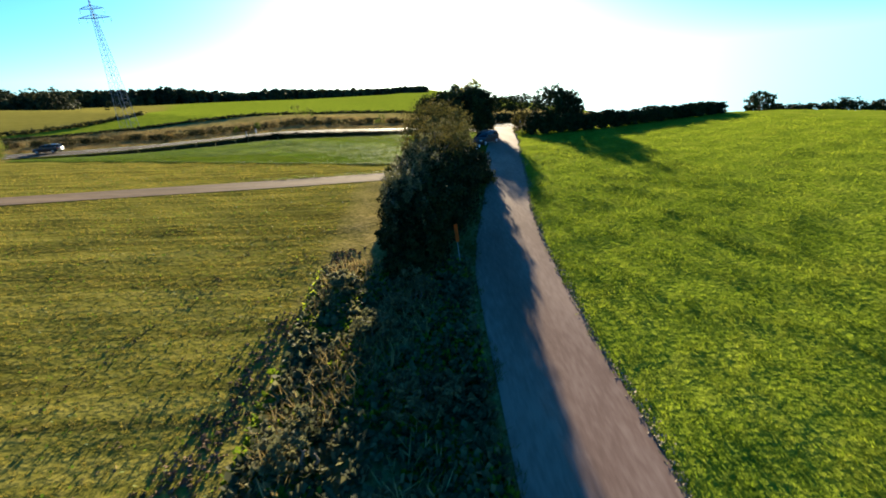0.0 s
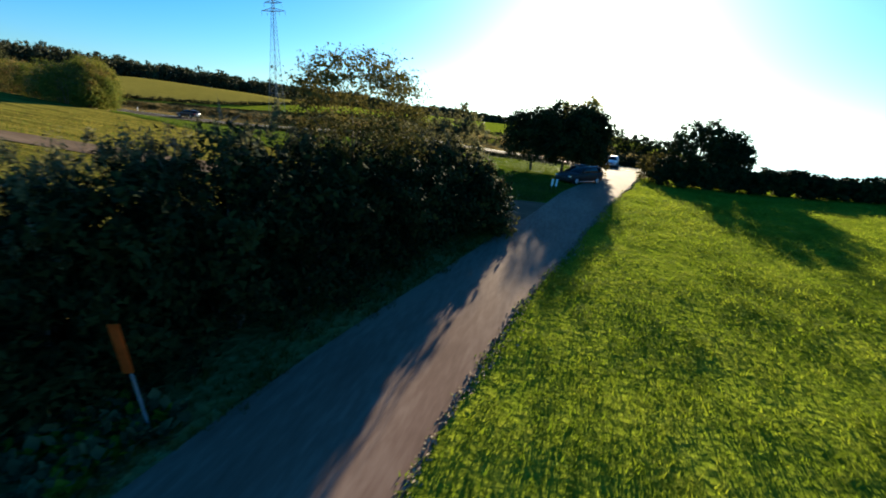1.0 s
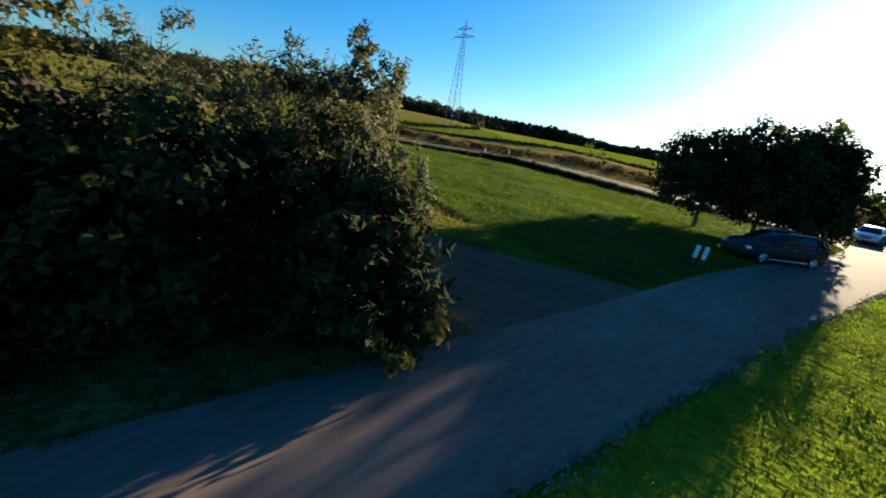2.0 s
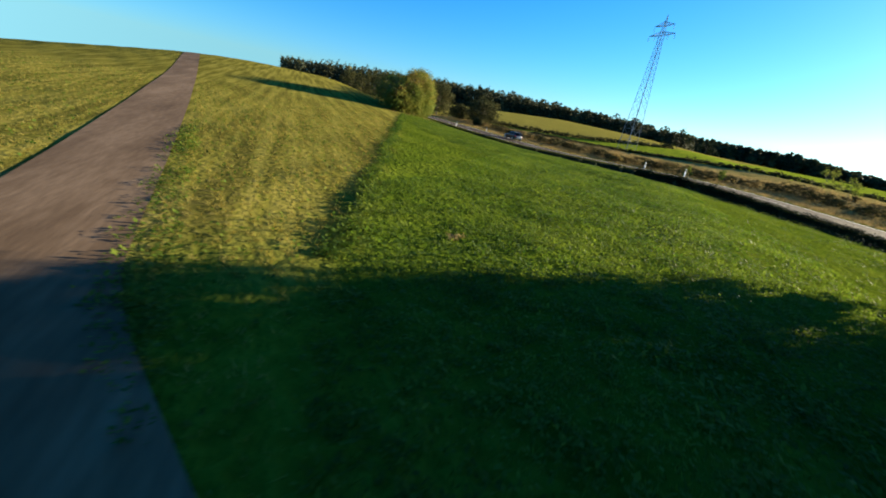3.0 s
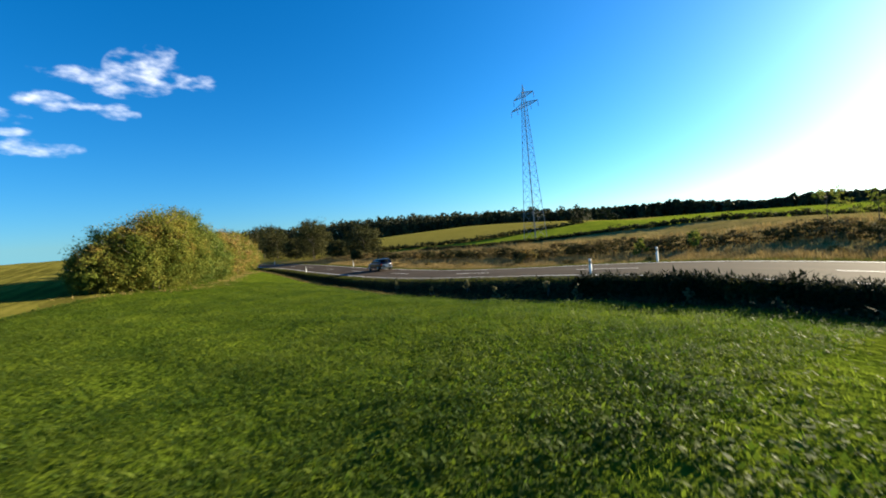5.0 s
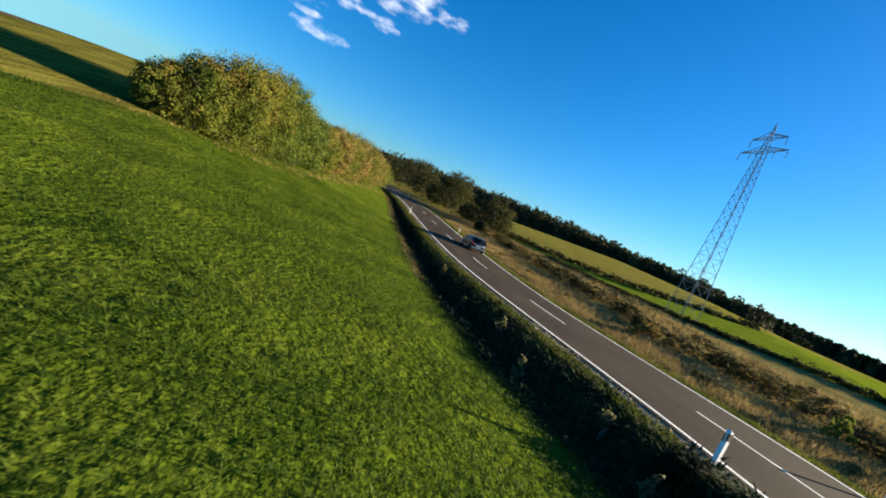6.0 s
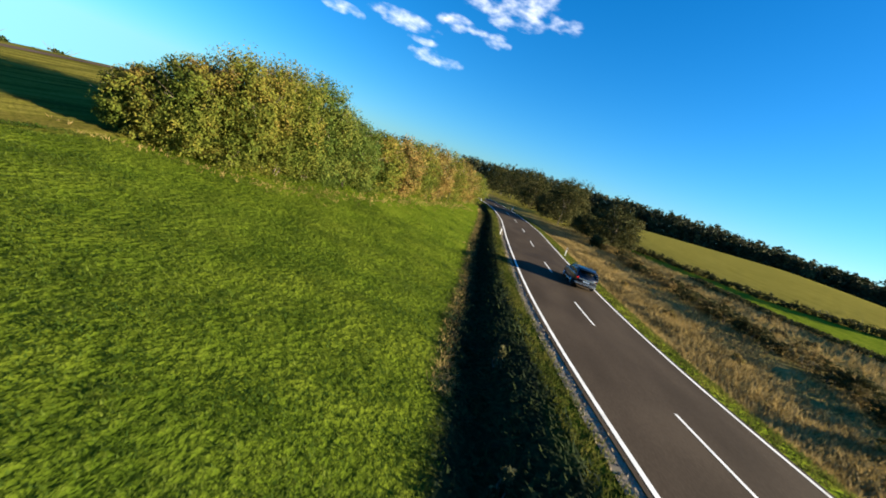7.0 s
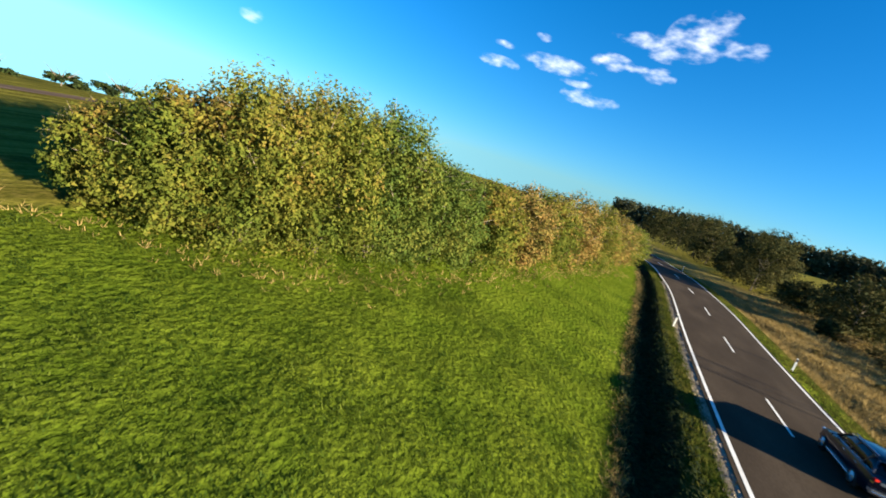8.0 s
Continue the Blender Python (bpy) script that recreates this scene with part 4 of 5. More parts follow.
# ---- hedge along the lane ----
rng = np.random.default_rng(33)
G2 = "hedge along the lane"
HEDGE = "tall unkempt green hedge bush beside the lane, darkened as backlit"
# The hedge's blackness against the sun is put into its leaf colour.
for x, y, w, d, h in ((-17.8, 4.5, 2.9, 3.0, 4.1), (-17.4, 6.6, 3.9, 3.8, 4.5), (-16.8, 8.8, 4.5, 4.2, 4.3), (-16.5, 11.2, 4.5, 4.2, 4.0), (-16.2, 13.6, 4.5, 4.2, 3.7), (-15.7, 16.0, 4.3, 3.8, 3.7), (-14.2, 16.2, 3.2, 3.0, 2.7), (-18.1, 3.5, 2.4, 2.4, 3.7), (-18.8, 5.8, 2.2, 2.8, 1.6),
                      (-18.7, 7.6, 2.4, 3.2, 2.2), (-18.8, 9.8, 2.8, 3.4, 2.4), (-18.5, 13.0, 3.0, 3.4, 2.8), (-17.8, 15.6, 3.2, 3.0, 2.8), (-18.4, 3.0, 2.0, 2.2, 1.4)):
    shrub(rng, x, y, w, d, h, LEAF_SHADE, HEDGE, G2, n=28, count=8800, leaf=0.15, round_=True, aspect=0.65, belly=0.4, lump=0.2, full=3.0)
shrub(rng, -14.1, 16.3, 2.9, 2.8, 2.8, LEAF_OLIVE, "yellowing bush at the end of the hedge", G2, n=24, count=5000, leaf=0.15, base=0.1, top_narrow=0.6, size=(0.2, 0.36))
# Pale willow shoots added as the hedge's backlit top fringe.
for x, y, w, h in ((-18.4, 3.6, 2.2, 4.6), (-18.2, 5.2, 2.6, 5.0), (-17.8, 6.8, 2.6, 5.1), (-17.5, 8.4, 2.6, 5.2), (-17.2, 10.0, 2.6, 5.1), (-16.6, 14.2, 2.8, 5.1), (-16.0, 15.8, 2.6, 5.0)):
    shrub(rng, x, y, w, w, h, LEAF_WILLOW, "grey-green willow bush with upright shoots in the hedge", G2, n=36, count=4200, leaf=0.1, base=0.55, top_narrow=0.7, size=(0.1, 0.2), aspect=0.4, bare=60)
tree(rng, -16.6, 10.9, 4.4, 6.5, 3.2, LEAF_OLIVE, "slender tree with a fine airy yellowing crown rising from the hedge", n=50, count=11500, leaf=0.09, limbs=9, thick=0.085, round_=True, belly=0.3, lump=0.17)
shrub(rng, -15.0, 16.5, 3.2, 3.2, 5.7, LEAF_WILLOW, "grey-green willow bush with upright shoots in the hedge", n=44, count=9500, leaf=0.11, base=0.2, top_narrow=0.5, size=(0.1, 0.22), aspect=0.4, bare=60)
for x, y, s in ((-19.3, -1.5, 1.3), (-17.8, -4.5, 1.4), (-20.8, -6.0, 1.4), (-18.3, 0.6, 1.5), (-21.0, 2.0, 1.0), (-19.0, -9.0, 1.3)):
    shrub(rng, x, y, s * 1.5, s * 1.5, s, LEAF_WILLOW, "low dusty bramble at the end of the hedge", "brambles at the hedge end", n=12, count=1500, leaf=0.13)

# ---- trees at the junction ----
rng = np.random.default_rng(45)
G3 = "trees at the junction"
# The near-black crowns in this section have their backlit shade painted in.
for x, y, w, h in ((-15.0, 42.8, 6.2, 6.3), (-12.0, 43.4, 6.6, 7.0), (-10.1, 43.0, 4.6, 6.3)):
    tree(rng, x, y, w, h, 1.0, LEAF_SHADE, "round broad-leaved tree by the junction, dense crown darkened as backlit", G3, n=48, count=12000, leaf=0.22, round_=True, aspect=0.7, belly=0.45, lump=0.2, full=3.4)
tree(rng, -11.2, 45.8, 5.2, 8.3, 1.4, LEAF_AUTUMN, "taller loose-crowned tree behind the round trees", n=50, count=13000, leaf=0.19, size=(0.14, 0.25), top_narrow=0.95)
shrub(rng, -8.9, 45.2, 3.0, 3.0, 4.6, LEAF_OLIVE, "olive-green bush beside the round trees", n=22, count=3800, leaf=0.18, round_=True, belly=0.35)
shrub(rng, -3.4, 46.4, 3.0, 2.8, 2.9, LEAF_OLIVE, "brownish bush at the head of the meadow hedge", n=20, count=3200, leaf=0.18, round_=True, belly=0.3)
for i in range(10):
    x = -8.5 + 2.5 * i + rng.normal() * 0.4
    shrub(rng, x, float(road_y(x)) + 8.6 + rng.normal() * 0.4, 3.6, 3.0, 2.3 + 0.5 * rng.random(), LEAF_SHADE, "dark bush in the thicket across the road", "thicket across the road", n=20, count=2800, leaf=0.22, round_=True, aspect=0.7, belly=0.2, full=3.4)
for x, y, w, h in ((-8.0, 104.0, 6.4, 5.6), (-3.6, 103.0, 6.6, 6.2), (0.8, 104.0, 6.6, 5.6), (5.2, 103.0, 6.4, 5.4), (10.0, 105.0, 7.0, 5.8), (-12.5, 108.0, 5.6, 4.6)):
    tree(rng, x, y, w, h, 0.3, LEAF_SHADE, "dark leafy tree across the road", "trees across the road", n=24, count=3600, leaf=0.28, round_=True, aspect=0.7, belly=0.35)
# Meadow trees and hedge: shade against the sun sits in the leaf colour.
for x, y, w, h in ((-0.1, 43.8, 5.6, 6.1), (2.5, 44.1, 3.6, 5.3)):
    tree(rng, x, y, w, h, 0.3, LEAF_SHADE, "spreading tree at the head of the meadow hedge, darkened as backlit", "meadow trees", n=40, count=8500, leaf=0.22, round_=True, aspect=0.65, belly=0.35, lump=0.18)
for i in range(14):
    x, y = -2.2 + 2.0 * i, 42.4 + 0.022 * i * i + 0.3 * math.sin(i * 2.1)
    shrub(rng, x, y, 3.6, 3.0, 2.5 - 0.065 * i + 0.18 * math.sin(i * 1.7), LEAF_SHADE, "low hedge bush at the edge of the meadow, darkened as backlit", "meadow hedge", n=26, count=4800, leaf=0.22, round_=True, aspect=0.75, belly=0.06, full=5.0)
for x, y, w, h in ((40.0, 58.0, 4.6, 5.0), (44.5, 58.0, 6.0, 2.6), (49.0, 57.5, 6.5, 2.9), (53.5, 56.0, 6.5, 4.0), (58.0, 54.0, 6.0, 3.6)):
    tree(rng, x, y, w, h, 0.4, LEAF_SHADE, "distant round tree on the meadow's skyline", "skyline trees", n=20, count=2600, leaf=0.32, round_=True, aspect=0.7, belly=0.3)

# ---- beyond the road ----
rng = np.random.default_rng(57)
shrub(rng, -68.0, 74.4, 2.8, 2.8, 1.9, LEAF_RUST, "rounded tan bush in the dry grass", n=12, count=2200, leaf=0.15)
for i in range(52):
    x = -124 + 2.05 * i + rng.normal() * 0.5
    n0 = 17.4 + 1.0 * math.sin(i * 0.7) + rng.normal() * 0.8
    s = 1.2 + rng.random() * 0.8
    shrub(rng, x, float(road_y(x)) + n0, s * 2.3, s * 1.6, s * 0.85, SCRUB if i % 3 else LEAF_TAN, "brown bramble scrub in a tangled band beyond the verge", "roadside scrub", n=14, count=1800, leaf=0.14, round_=True, belly=0.25)
for i in range(34):
    x = -120 + 2.9 * i + rng.normal() * 1.2
    n0 = 8.5 + rng.random() * 4.5 if i % 3 == 0 else 20 + rng.random() * 6
    s = 0.6 + rng.random() * (0.4 if i % 3 == 0 else 0.9)
    shrub(rng, x, float(road_y(x)) + n0, s * 1.8, s * 1.5, s * 0.8, LEAF_RUST if i % 3 == 0 else LEAF_TAN, "low tan bush with withered leaves among the dry grass", "withered roadside bushes", n=10, count=1300, leaf=0.12)
for x, y, h in ((-51.5, 78.5, 2.6), (-47.5, 92.0, 4.2), (-44.0, 91.0, 3.2), (-55.5, 76.5, 1.8), (-26.0, 78.0, 3.4)):
    tree(rng, x, y, h * 0.8, h, h * 0.15, LEAF_GREEN, "young sapling in the roadside strip", "roadside saplings", n=9, count=700, leaf=0.16, limbs=3, thick=0.05)
# Bank weeds coloured near black to stand in for the slope's shade.
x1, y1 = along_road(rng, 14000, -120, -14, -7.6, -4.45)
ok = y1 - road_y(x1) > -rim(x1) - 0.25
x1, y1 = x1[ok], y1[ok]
stuff("bank_weeds", tufts(rng, x1, y1, 0.15, 5, 0.15, True), LEAF_SHADE, "weeds on the steep road bank, coloured near black as its shade", "weeds")
# Taller weeds whose dark, backlit look is put into their leaf colour.
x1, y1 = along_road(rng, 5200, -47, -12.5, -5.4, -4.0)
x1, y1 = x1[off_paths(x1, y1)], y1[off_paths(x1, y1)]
stuff("bank_weeds", tufts(rng, x1, y1, 0.17, 8, 0.14, True), LEAF_SHADE, "taller weeds along the top of the road bank, darkened as shade", "weeds")
for x, off, h in ((-41.5, -5.6, 0.9), (-46.0, -6.1, 1.0), (-48.3, -5.5, 0.8), (-51.0, -6.4, 1.0), (-54.2, -5.8, 0.9), (-57.5, -6.2, 0.9), (-63.0, -5.7, 0.8)):
    shrub(rng, x, float(road_y(x)) + off, h * 0.5, h * 0.5, h, LEAF_WILLOW, "tall pale-leaved weed on the road bank", "weeds on the bank", n=8, count=160, leaf=0.12, name="tall_weed")
G5 = "dark trees where the road bends"
for x, y, w, h in ((-131, 77.5, 9.5, 8.6), (-138, 80, 9, 7.2), (-126.5, 74.5, 3.2, 2.4), (-146, 76, 7, 5.0), (-156, 71, 10, 11.4), (-163, 73, 11, 12.6), (-171, 69, 8, 7.0), (-178, 76, 10, 11), (-188, 66, 10, 9), (-198, 66, 12, 13.5), (-208, 64, 13, 14), (-220, 60, 12, 13), (-236, 56, 12, 13), (-250, 52, 12, 13)):
    tree(rng, x, y, w, h, 0.1, LEAF_OAK, "broad olive-green roadside tree where the road bends", G5, n=40, count=8000 if x > -180 else 5000, leaf=0.27 if x > -180 else 0.36, round_=True, aspect=0.7, belly=0.3, lump=0.2)
tree(rng, -189, 243, 11, 8.5, 0.5, LEAF_SHADE, "lone round tree in the far meadow", n=16, count=1600, leaf=0.6)
for x, y, w, h in ((-150, -70, 8, 3.4), (-160, -76, 8, 3.2), (-172, -78, 8, 3.2), (-140, -74, 7, 2.6), (-106, -26, 7, 2.6), (-99, -30, 8, 2.9), (-92, -33, 7, 2.5), (-84, -36, 7, 2.4), (-124, -34, 8, 2.6)):
    tree(rng, x, y, w, h, 0.2, LEAF_SHADE, "tree on the brow of the stubble hill", "trees on the brow", n=14, count=1300, leaf=0.5)


def hedge_run(rng, px, py, h, step, label, mat, name="field_hedge"):
    """A hedge that follows a line over the land, as one mesh of leaves."""
    px, py = np.array(px, float), np.array(py, float)
    s = np.concatenate([[0], np.cumsum(np.hypot(np.diff(px), np.diff(py)))])
    t = np.arange(0, s[-1], step)
    bl = []
    for x, y in zip(np.interp(t, s, px), np.interp(t, s, py)):
        k = 0.7 + 0.6 * rng.random()
        bl.append((x, y + rng.normal() * 0.2, land_at(x, y) + h * k * 0.4, max(1.2, step), 1.0, h * k * 0.55, 110))
    v, f = leaves(rng, bl, 0.3)
    tagged(new(name, mesh_of(name, v, f, mat)), label, "hedge", kind="stuff")


hedge_run(rng, HEDGE_X[:6], HEDGE_Y[:6], 1.1, 0.65, "long low dark hedge below the golden field", LEAF_OAK)
hedge_run(rng, [-115, -99, -88, -76], [86.5, 88, 92, 100], 0.55, 0.5, "dark line of low growth along the green strip", LEAF_OAK)
hedge_run(rng, [-76, -50, -20, 20], [100, 112, 125, 140], 0.8, 0.6, "dark line of low growth along the green strip", LEAF_OAK)


def woods(rng, name, spots, label, leaf=1.35):
    """A far wood: a crowded band of trees as one mesh."""
    bl = []
    for x, y, top in spots:
        z = land_at(x, y)
        h = max(7.0, top - z)
        w = 4.5 + 5 * rng.random() ** 2
        h *= 0.92 + 0.15 * rng.random() ** 2
        pointed = rng.random() < 0.12
        for k in range(5):
            u = (k + 0.5) / 5
            r = w * (1 - u * (0.85 if pointed else 0.45))
            bl.append((x + rng.normal() * 0.8, y + rng.normal() * 0.8, z + h * u, r * 0.8, r * 0.8, h * 0.16, 27))
    v, f = leaves(rng, bl, leaf, 0.85)
    tagged(new(name, mesh_of(name, v, f, FOREST)), label, "wood", kind="stuff")


spots = []
for az in np.arange(-95, -40, 0.26):
    el = np.interp(az, [-104, -92, -84, -72, -66, -57, -48, -42], [2.2, 2.9, 3.4, 3.75, 3.8, 3.4, 3.1, 2.6])
    for k in range(4):
        d = 385 + 14 * k + rng.normal() * 4
        a = radians(az + rng.normal() * 0.15)
        spots.append((-42 + d * math.sin(a), 50 + d * math.cos(a), 3.3 + d * math.tan(radians(el + rng.normal() * 0.2 + 0.15 * math.sin(az * 2.1) * math.sin(az * 0.9) - 0.25 + 0.05 * k))))
woods(rng, "forest", spots, "dark mixed forest along the hill")
spots = []
for az in np.arange(-43, 2, 0.3):
    el = np.interp(az, [-43, -30, -22, -18, -8, 2], [2.1, 2.0, 0.9, 1.2, 0.5, 0.1])
    for k in range(3):
        d = 640 + 24 * k + rng.normal() * 8
        a = radians(az + rng.normal() * 0.2)
        spots.append((-30 + d * math.sin(a), 40 + d * math.cos(a), 3.5 + d * math.tan(radians(el + rng.normal() * 0.07 - 0.05))))
woods(rng, "forest", spots, "dark strip of forest on the far ridge", 4.5)


# ---- pylon ----
def pylon(x, y, top_z):
    base = land_at(x, y)
    H = top_z - base
    top = new("pylon")
    top.location = (x, y, base)
    tagged(top, "tall grey lattice steel power pylon with two crossarms", "pylon")

    def half(z):
        return 1.45 - 1.1 * min(1, z / (H * 0.84))

    corners = ((-1, -1), (1, -1), (1, 1), (-1, 1))
    for cx, cy in corners:
        bm = bmesh.new()
        rod(bm, (cx * half(0), cy * half(0), -0.4), (cx * half(H * 0.84), cy * half(H * 0.84), H * 0.84), 0.05, 0.035, 4)
        part("leg", bm, STEEL, top)
    levels, z = [0.0], 0.0
    while z < H * 0.83:
        z += max(0.9, half(z) * 1.7)
        levels.append(min(z, H * 0.84))
    for i in range(4):
        a, b = corners[i], corners[(i + 1) % 4]
        bm = bmesh.new()
        for k in range(len(levels) - 1):
            z0, z1 = levels[k], levels[k + 1]
            h0, h1 = half(z0), half(z1)
            rod(bm, (a[0] * h0, a[1] * h0, z0), (b[0] * h1, b[1] * h1, z1), 0.017, n=4)
            rod(bm, (b[0] * h0, b[1] * h0, z0), (a[0] * h1, a[1] * h1, z1), 0.017, n=4)
            rod(bm, (a[0] * h1, a[1] * h1, z1), (b[0] * h1, b[1] * h1, z1), 0.017, n=4)
        part("bracing", bm, STEEL, top)
    bm = bmesh.new()
    for cx, cy in corners:
        rod(bm, (cx * 0.4, cy * 0.4, H * 0.83), (0, 0, H), 0.06, 0.03, 4)
    for k in range(3):
        z0, z1 = H * (0.84 + 0.045 * k), H * (0.885 + 0.045 * k)
        for s in (-1, 1):
            rod(bm, (s * 0.35 * (1 - k * 0.28), -0.3, z0), (-s * 0.3 * (1 - k * 0.3), 0.25, z1), 0.03, n=4)
    part("peak", bm, STEEL, top)
    for zz, reach in ((H * 0.855, 3.5), (H * 0.92, 2.6)):
        for s in (-1, 1):
            bm = bmesh.new()
            for dy in (-0.35, 0.35):
                rod(bm, (0, dy, zz), (s * reach, 0, zz + 0.1), 0.05, n=4)
                rod(bm, (0, dy, zz + 0.75), (s * reach, 0, zz + 0.12), 0.045, n=4)
            for k in range(1, 5):
                u = k / 5
                rod(bm, (s * reach * u, 0.35 * (1 - u), zz), (s * reach * (u - 0.15), -0.35 * (1 - u), zz + 0.75 * (1 - u)), 0.03, n=4)
            arm = part("crossarm", bm, STEEL, top)
            for u in ((1.0, 0.5) if reach > 3 else (1.0,)):
                turned = [(0.015, 0.0)] + [q for k in range(5) for q in ((0.02, 0.1 + 0.18 * k), (0.075, 0.2 + 0.18 * k), (0.02, 0.22 + 0.18 * k))]
                bm = bmesh.new()
                rings = [[bm.verts.new((s * reach * u + r * math.cos(j * 0.7854), r * math.sin(j * 0.7854), zz - d)) for j in range(8)] for r, d in turned]
                for p, q in zip(rings, rings[1:]):
                    for j in range(8):
                        bm.faces.new((p[j], p[(j + 1) % 8], q[(j + 1) % 8], q[j]))
                part("insulator", bm, CERAMIC, arm, "brown hanging insulator string")
    return top


pylon(-88.6, 95.0, 29.0)


# ---- delineator posts ----
def delineator(x, side):
    y = float(road_y(x)) + side * 3.8
    top = new("delineator_post")
    top.matrix_basis = pose(x, y, land_at(x, y) - 0.05, 0, 0, random.uniform(-6, 6))
    tagged(top, "white roadside delineator post with slanted black band", "post", "delineator posts")
    bm = bmesh.new()
    prof = [(-0.06, -0.05), (0.06, -0.05), (0.04, 0.05), (-0.04, 0.05)]
    lo = [bm.verts.new((px, py, 0)) for px, py in prof]
    hi = [bm.verts.new((px, py, 1.0 if py > 0 else 1.06)) for px, py in prof]
    for i in range(4):
        bm.faces.new((lo[i], lo[(i + 1) % 4], hi[(i + 1) % 4], hi[i]))
    bm.faces.new(hi)
    part("body", bm, WHITE, top)
    bm = bmesh.new()
    band = [bm.verts.new(p) for p in ((-0.064, -0.054, 0.74), (0.064, -0.054, 0.8), (0.064, -0.054, 0.98), (-0.064, -0.054, 0.92))]
    back = [bm.verts.new((v.co.x * 0.72, 0.054, v.co.z)) for v in band]
    bm.faces.new(band)
    bm.faces.new(back[::-1])
    for i in range(4):
        bm.faces.new((band[i], back[i], back[(i + 1) % 4], band[(i + 1) % 4]))
    part("band", bm, BLACK, top, "slanted black band")
    for s, yy in ((-1, -0.06), (1, 0.058)):
        part("reflector", box(0.045, 0.012, 0.16, Matrix.Translation((0, yy, 0.86)), 0.003), CLEARLENS, top, "small upright reflector")
    return top


for px in (-242, -192, -144, -95.6, -47.0, 2):
    for side in (-1, 1):
        if px == 2 and side < 0:
            continue
        delineator(px + (0 if side < 0 else -1.2), side)


# ---- small things by the lane ----
def marker_board(x, y):
    """A pair of white boards on posts that mark the lane's end."""
    top = new("marker_board")
    top.matrix_basis = pose(x, y, land_at(x, y), 0, 0, 12)
    tagged(top, "pair of narrow white marker boards at the junction", "marker")
    for s in (-1, 1):
        bm = bmesh.new()
        rod(bm, (s * 0.15, 0.03, -0.1), (s * 0.15, 0.03, 0.74), 0.02, n=8)
        part("post", bm, STEEL, top)
        part("board", box(0.15, 0.03, 0.5, Matrix.Translation((s * 0.15, -0.01, 0.5)) @ pose(0, 0, 0, 0, 4, 0), 0.01), WHITE, top, "white board")
    return top


marker_board(-11.8, 30.2)


def orange_marker(x, y):
    top = new("marker_post")
    top.matrix_basis = pose(x, y, land_at(x, y), 2, -6, 20)
    tagged(top, "narrow orange-red marker board on a thin pole before the hedge", "post")
    part("pole", box(0.035, 0.035, 2.2, Matrix.Translation((0, 0.04, 0.9)), 0.006), STEEL, top, "thin grey pole")
    part("board", box(0.17, 0.035, 0.85, Matrix.Translation((0, 0, 1.6)), 0.01), ORANGE, top, "orange-red board")
    return top


orange_marker(-16.1, 3.5)


# ---- car ----
def loft(stations, mat, parent, name, label="", close=True):
    """A skin over cross-sections: each station is (x, [(y, z), ...]) for one half; mirrored across the middle."""
    bm = bmesh.new()
    rings = []
    for x, half_ in stations:
        pts = [(x, y, z) for y, z in half_] + [(x, -y, z) for y, z in reversed(half_) if abs(y) > 1e-4]
        rings.append([bm.verts.new(p) for p in pts])
    n = len(rings[0])
    for a, b in zip(rings, rings[1:]):
        for i in range(n):
            j = (i + 1) % n
            f = bm.faces.new((a[i], a[j], b[j], b[i]))
            f.smooth = True
    if close:
        bm.faces.new(rings[0])
        bm.faces.new(rings[-1][::-1])
    bmesh.ops.recalc_face_normals(bm, faces=bm.faces[:])
    return part(name, bm, mat, parent, label)


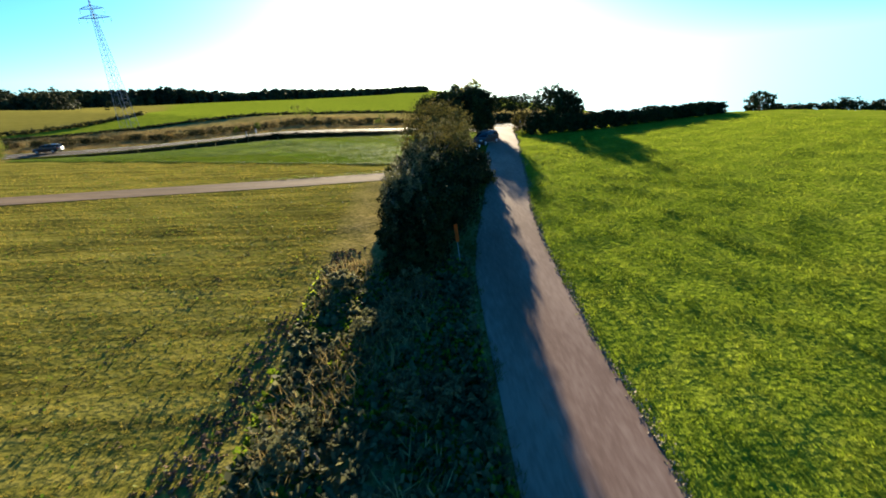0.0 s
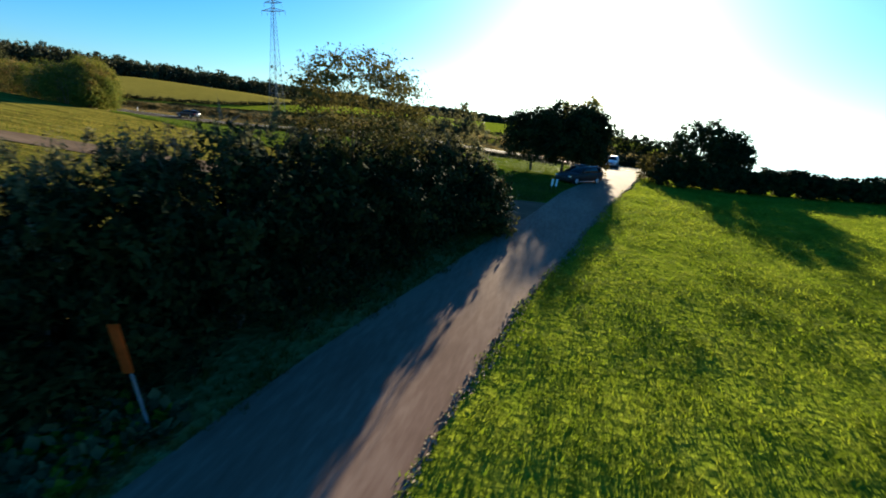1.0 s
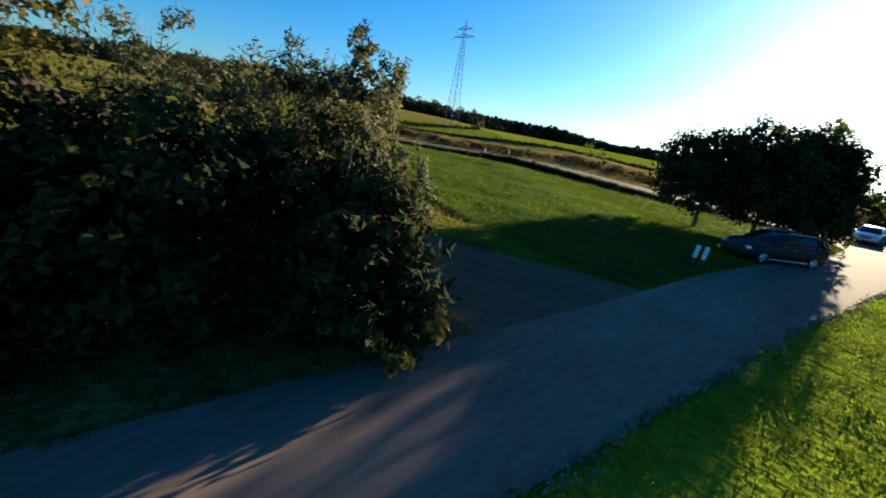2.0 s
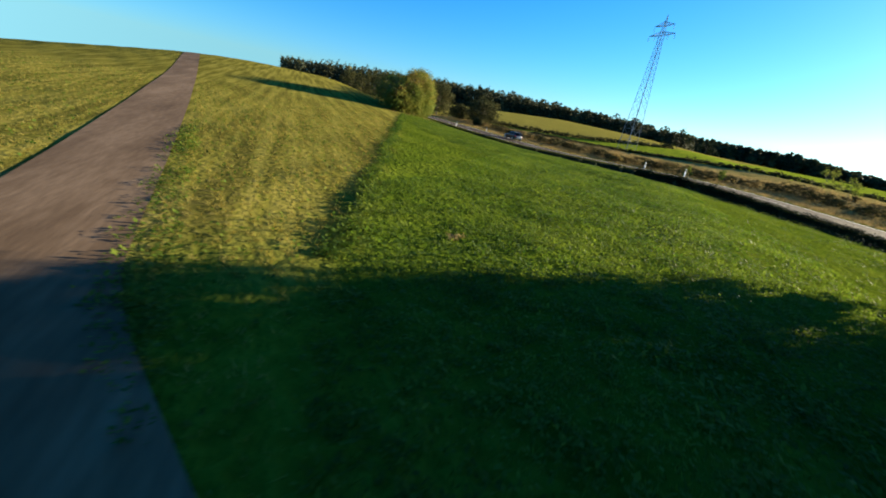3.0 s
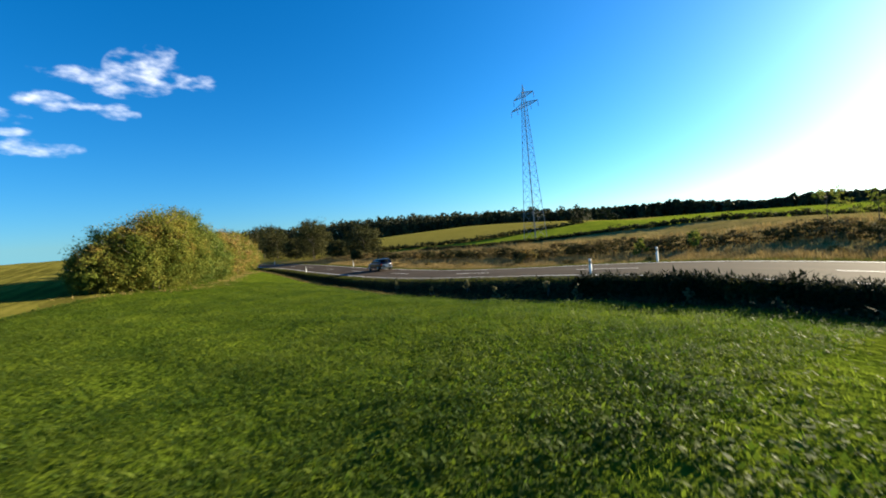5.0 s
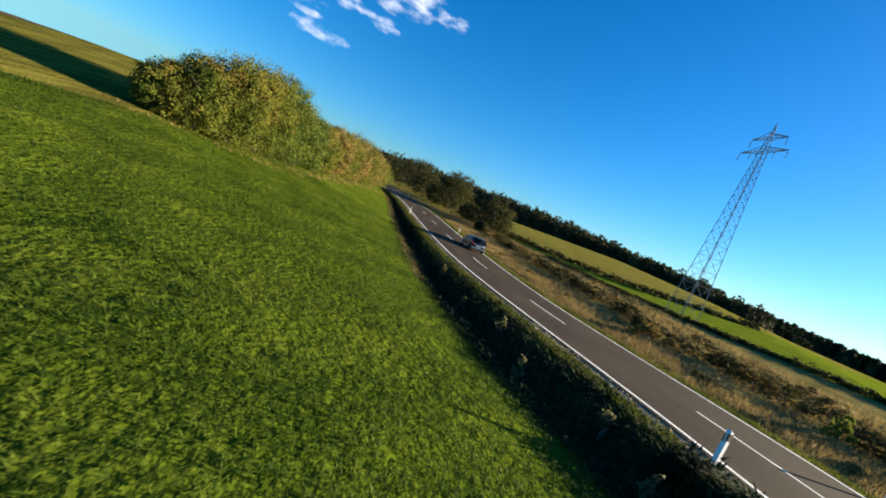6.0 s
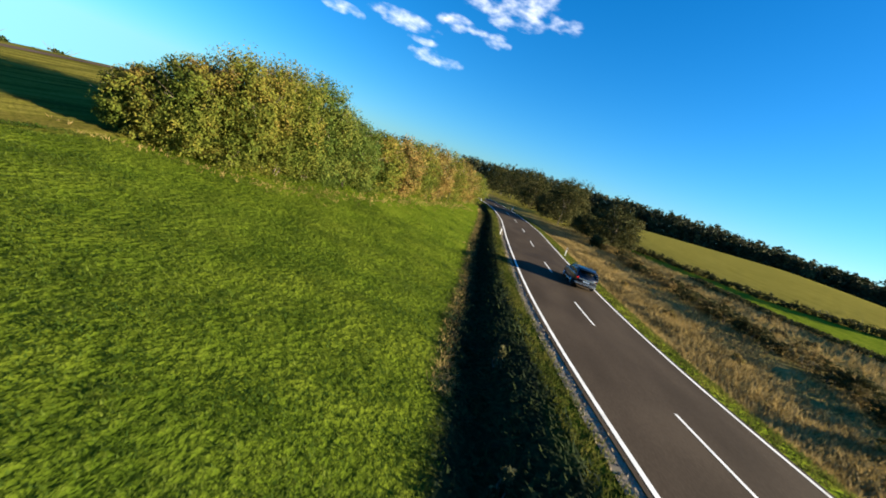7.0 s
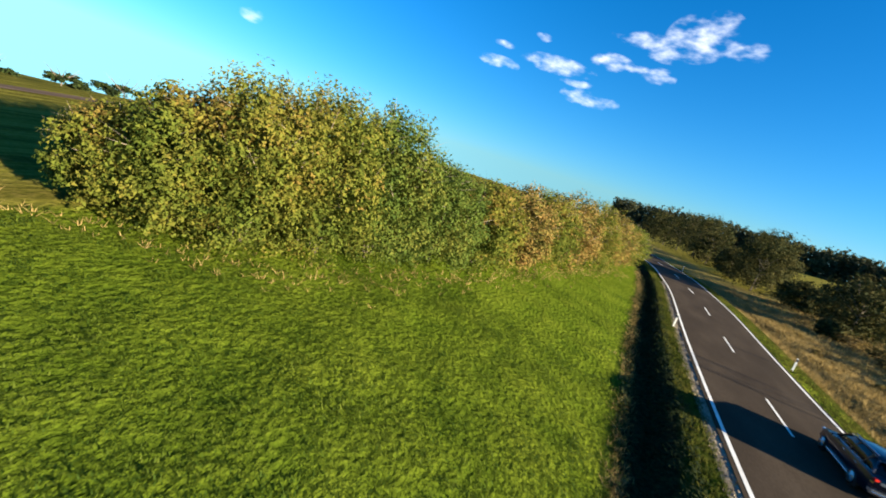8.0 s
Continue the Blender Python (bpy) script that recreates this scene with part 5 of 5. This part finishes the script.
def car(x, y, z, turn, paint, label):
    top = new("car")
    top.matrix_basis = pose(x, y, z, 0, 0, turn) @ Matrix.Scale(0.93, 4)
    tagged(top, label, "car")
    hw = 0.92

    def sec(w, low, belt):
        return [(0.0, low), (w * 0.86, low), (w * 0.97, low + 0.12), (w, (low + belt) / 2), (w * 0.985, belt - 0.1), (w * 0.93, belt), (0.0, belt + 0.03)]

    loft([(2.28, sec(hw * 0.72, 0.34, 0.62)), (2.2, sec(hw * 0.86, 0.26, 0.72)), (1.95, sec(hw * 0.97, 0.22, 0.84)), (1.3, sec(hw, 0.22, 0.95)), (0.75, sec(hw, 0.22, 1.0)), (-0.6, sec(hw, 0.22, 1.02)), (-1.6, sec(hw, 0.22, 1.03)), (-2.1, sec(hw * 0.95, 0.26, 1.02)), (-2.27, sec(hw * 0.86, 0.34, 0.96))], paint, top, "body")

    def cab(w, low, high, k=0.8):
        return [(0.0, low), (w, low), (w * 0.95, low + (high - low) * 0.5), (w * k, high - 0.02), (0.0, high + 0.02)]

    loft([(1.0, cab(0.84, 0.97, 0.99, 0.98)), (0.35, cab(0.86, 0.97, 1.44)), (0.0, cab(0.86, 0.97, 1.51)), (-1.2, cab(0.86, 0.97, 1.52)), (-1.75, cab(0.84, 0.97, 1.44)), (-2.12, cab(0.8, 0.97, 1.02, 0.97))], CARGLASS, top, "glasshouse", "dark tinted glass")
    loft([(0.3, [(0, 1.44), (0.66, 1.425), (0.7, 1.41), (0, 1.405)]), (-0.1, [(0, 1.54), (0.68, 1.515), (0.72, 1.49), (0, 1.48)]), (-1.2, [(0, 1.55), (0.68, 1.525), (0.72, 1.5), (0, 1.49)]), (-1.85, [(0, 1.47), (0.64, 1.45), (0.67, 1.42), (0, 1.41)])], paint, top, "roof")
    for s in (-1, 1):
        for xa, za, xb, zb in ((0.98, 0.99, 0.3, 1.45), (-0.35, 1.0, -0.45, 1.5), (-1.35, 1.0, -1.5, 1.49), (-2.12, 1.02, -1.8, 1.44)):
            bm = bmesh.new()
            rod(bm, (xa, s * 0.85, za), (xb, s * 0.69, zb), 0.045, n=6)
            part("pillar", bm, paint, top)
        bm = bmesh.new()
        rod(bm, (0.15, s * 0.66, 1.56), (-1.55, s * 0.64, 1.55), 0.02, n=6)
        part("roof_rail", bm, CHROME, top, "chrome roof rail")
        bm = bmesh.new()
        rod(bm, (0.9, s * 0.865, 1.0), (-2.0, s * 0.845, 1.03), 0.014, n=6)
        part("window_trim", bm, CHROME, top, "chrome window trim")
        for k, xx in enumerate((-0.15, -1.15)):
            part("door_handle", box(0.2, 0.03, 0.03, Matrix.Translation((xx, s * 0.925, 0.86)), 0.01), CHROME, top, "chrome door handle")
        mir = part("mirror", box(0.14, 0.2, 0.13, Matrix.Translation((0.72, s * 1.0, 1.02)), 0.035), paint, top)
        part("mirror_glass", box(0.01, 0.15, 0.09, Matrix.Translation((0.645, s * 1.0, 1.02)), 0.003), CLEARLENS, mir)
        tail = part("tail_light", box(0.12, 0.4, 0.16, Matrix.Translation((-2.2, s * 0.62, 0.86)) @ pose(0, 0, 0, 0, 0, s * 14), 0.03), REDLENS, top, "red tail light")
        part("indicator", box(0.13, 0.12, 0.07, Matrix.Translation((-2.2, s * 0.77, 0.74)) @ pose(0, 0, 0, 0, 0, s * 16), 0.015), AMBER, tail, "amber indicator")
        part("headlight", box(0.22, 0.36, 0.14, Matrix.Translation((2.12, s * 0.66, 0.7)) @ pose(0, 0, 0, 0, 0, -s * 18), 0.04), CLEARLENS, top, "clear headlight")
        part("sill", box(2.5, 0.05, 0.1, Matrix.Translation((0.0, s * 0.9, 0.27)), 0.02), CHROME, top, "bright side sill strip")
    part("rear_bumper", box(0.2, 1.66, 0.24, Matrix.Translation((-2.24, 0, 0.46)), 0.07), ALLOY, top, "silver rear bumper")
    part("bumper_trim", box(0.06, 1.5, 0.07, Matrix.Translation((-2.34, 0, 0.42)), 0.02), CHROME, top, "bright bumper strip")
    part("tailgate_trim", box(0.05, 1.2, 0.1, Matrix.Translation((-2.27, 0, 0.8)), 0.015), ALLOY, top, "chrome tailgate strip")
    part("number_plate", box(0.02, 0.52, 0.11, Matrix.Translation((-2.3, 0, 0.66)), 0.004), WHITE, top, "plain white plate")
    part("front_bumper", box(0.2, 1.6, 0.24, Matrix.Translation((2.2, 0, 0.42)), 0.07), paint, top)
    part("grille", box(0.05, 0.8, 0.16, Matrix.Translation((2.27, 0, 0.58)), 0.02), BLACK, top, "black grille")
    part("rear_spoiler", box(0.3, 1.2, 0.04, Matrix.Translation((-1.95, 0, 1.47)) @ pose(0, 0, 0, 0, 8, 0), 0.015), paint, top)
    for xx in (1.42, -1.38):
        for s in (-1, 1):
            bm = bmesh.new()
            bmesh.ops.create_cone(bm, cap_ends=True, segments=28, radius1=0.33, radius2=0.33, depth=0.22, matrix=Matrix.Translation((xx, s * 0.84, 0.33)) @ pose(0, 0, 0, 90, 0, 0))
            bmesh.ops.bevel(bm, geom=[e for e in bm.edges if len(e.link_faces) == 2 and any(len(f.verts) > 4 for f in e.link_faces)], offset=0.05, segments=2, affect="EDGES")
            wheel = part("wheel", bm, RUBBER, top, "black tyre")
            bm = bmesh.new()
            for k in range(5):
                a = 6.283 * k / 5
                rod(bm, (xx, s * 0.955, 0.33), (xx + 0.2 * math.cos(a), s * 0.952, 0.33 + 0.2 * math.sin(a)), 0.035, 0.028, 6)
            bmesh.ops.create_cone(bm, cap_ends=True, segments=24, radius1=0.21, radius2=0.21, depth=0.02, matrix=Matrix.Translation((xx, s * 0.945, 0.33)) @ pose(0, 0, 0, 90, 0, 0))
            part("rim", bm, ALLOY, wheel, "silver alloy rim")
    return top


car(-81.8, float(road_y(-81.8)) + 1.75, float(road_z(-81.8)) + 0.03, 181.5, CARPAINT, "dark blue estate car with chrome trim on the asphalt road")
car(-10.2, 36.2, land_at(-10.2, 36.2) - 0.02, 232, GREYPAINT, "dark grey estate car parked under the trees beside the lane")
car(-6.2, float(road_y(-6.2)) + 1.5, float(road_z(-6.2)) + 0.03, 262, SILVER, "silver car waiting on the road beyond the junction")
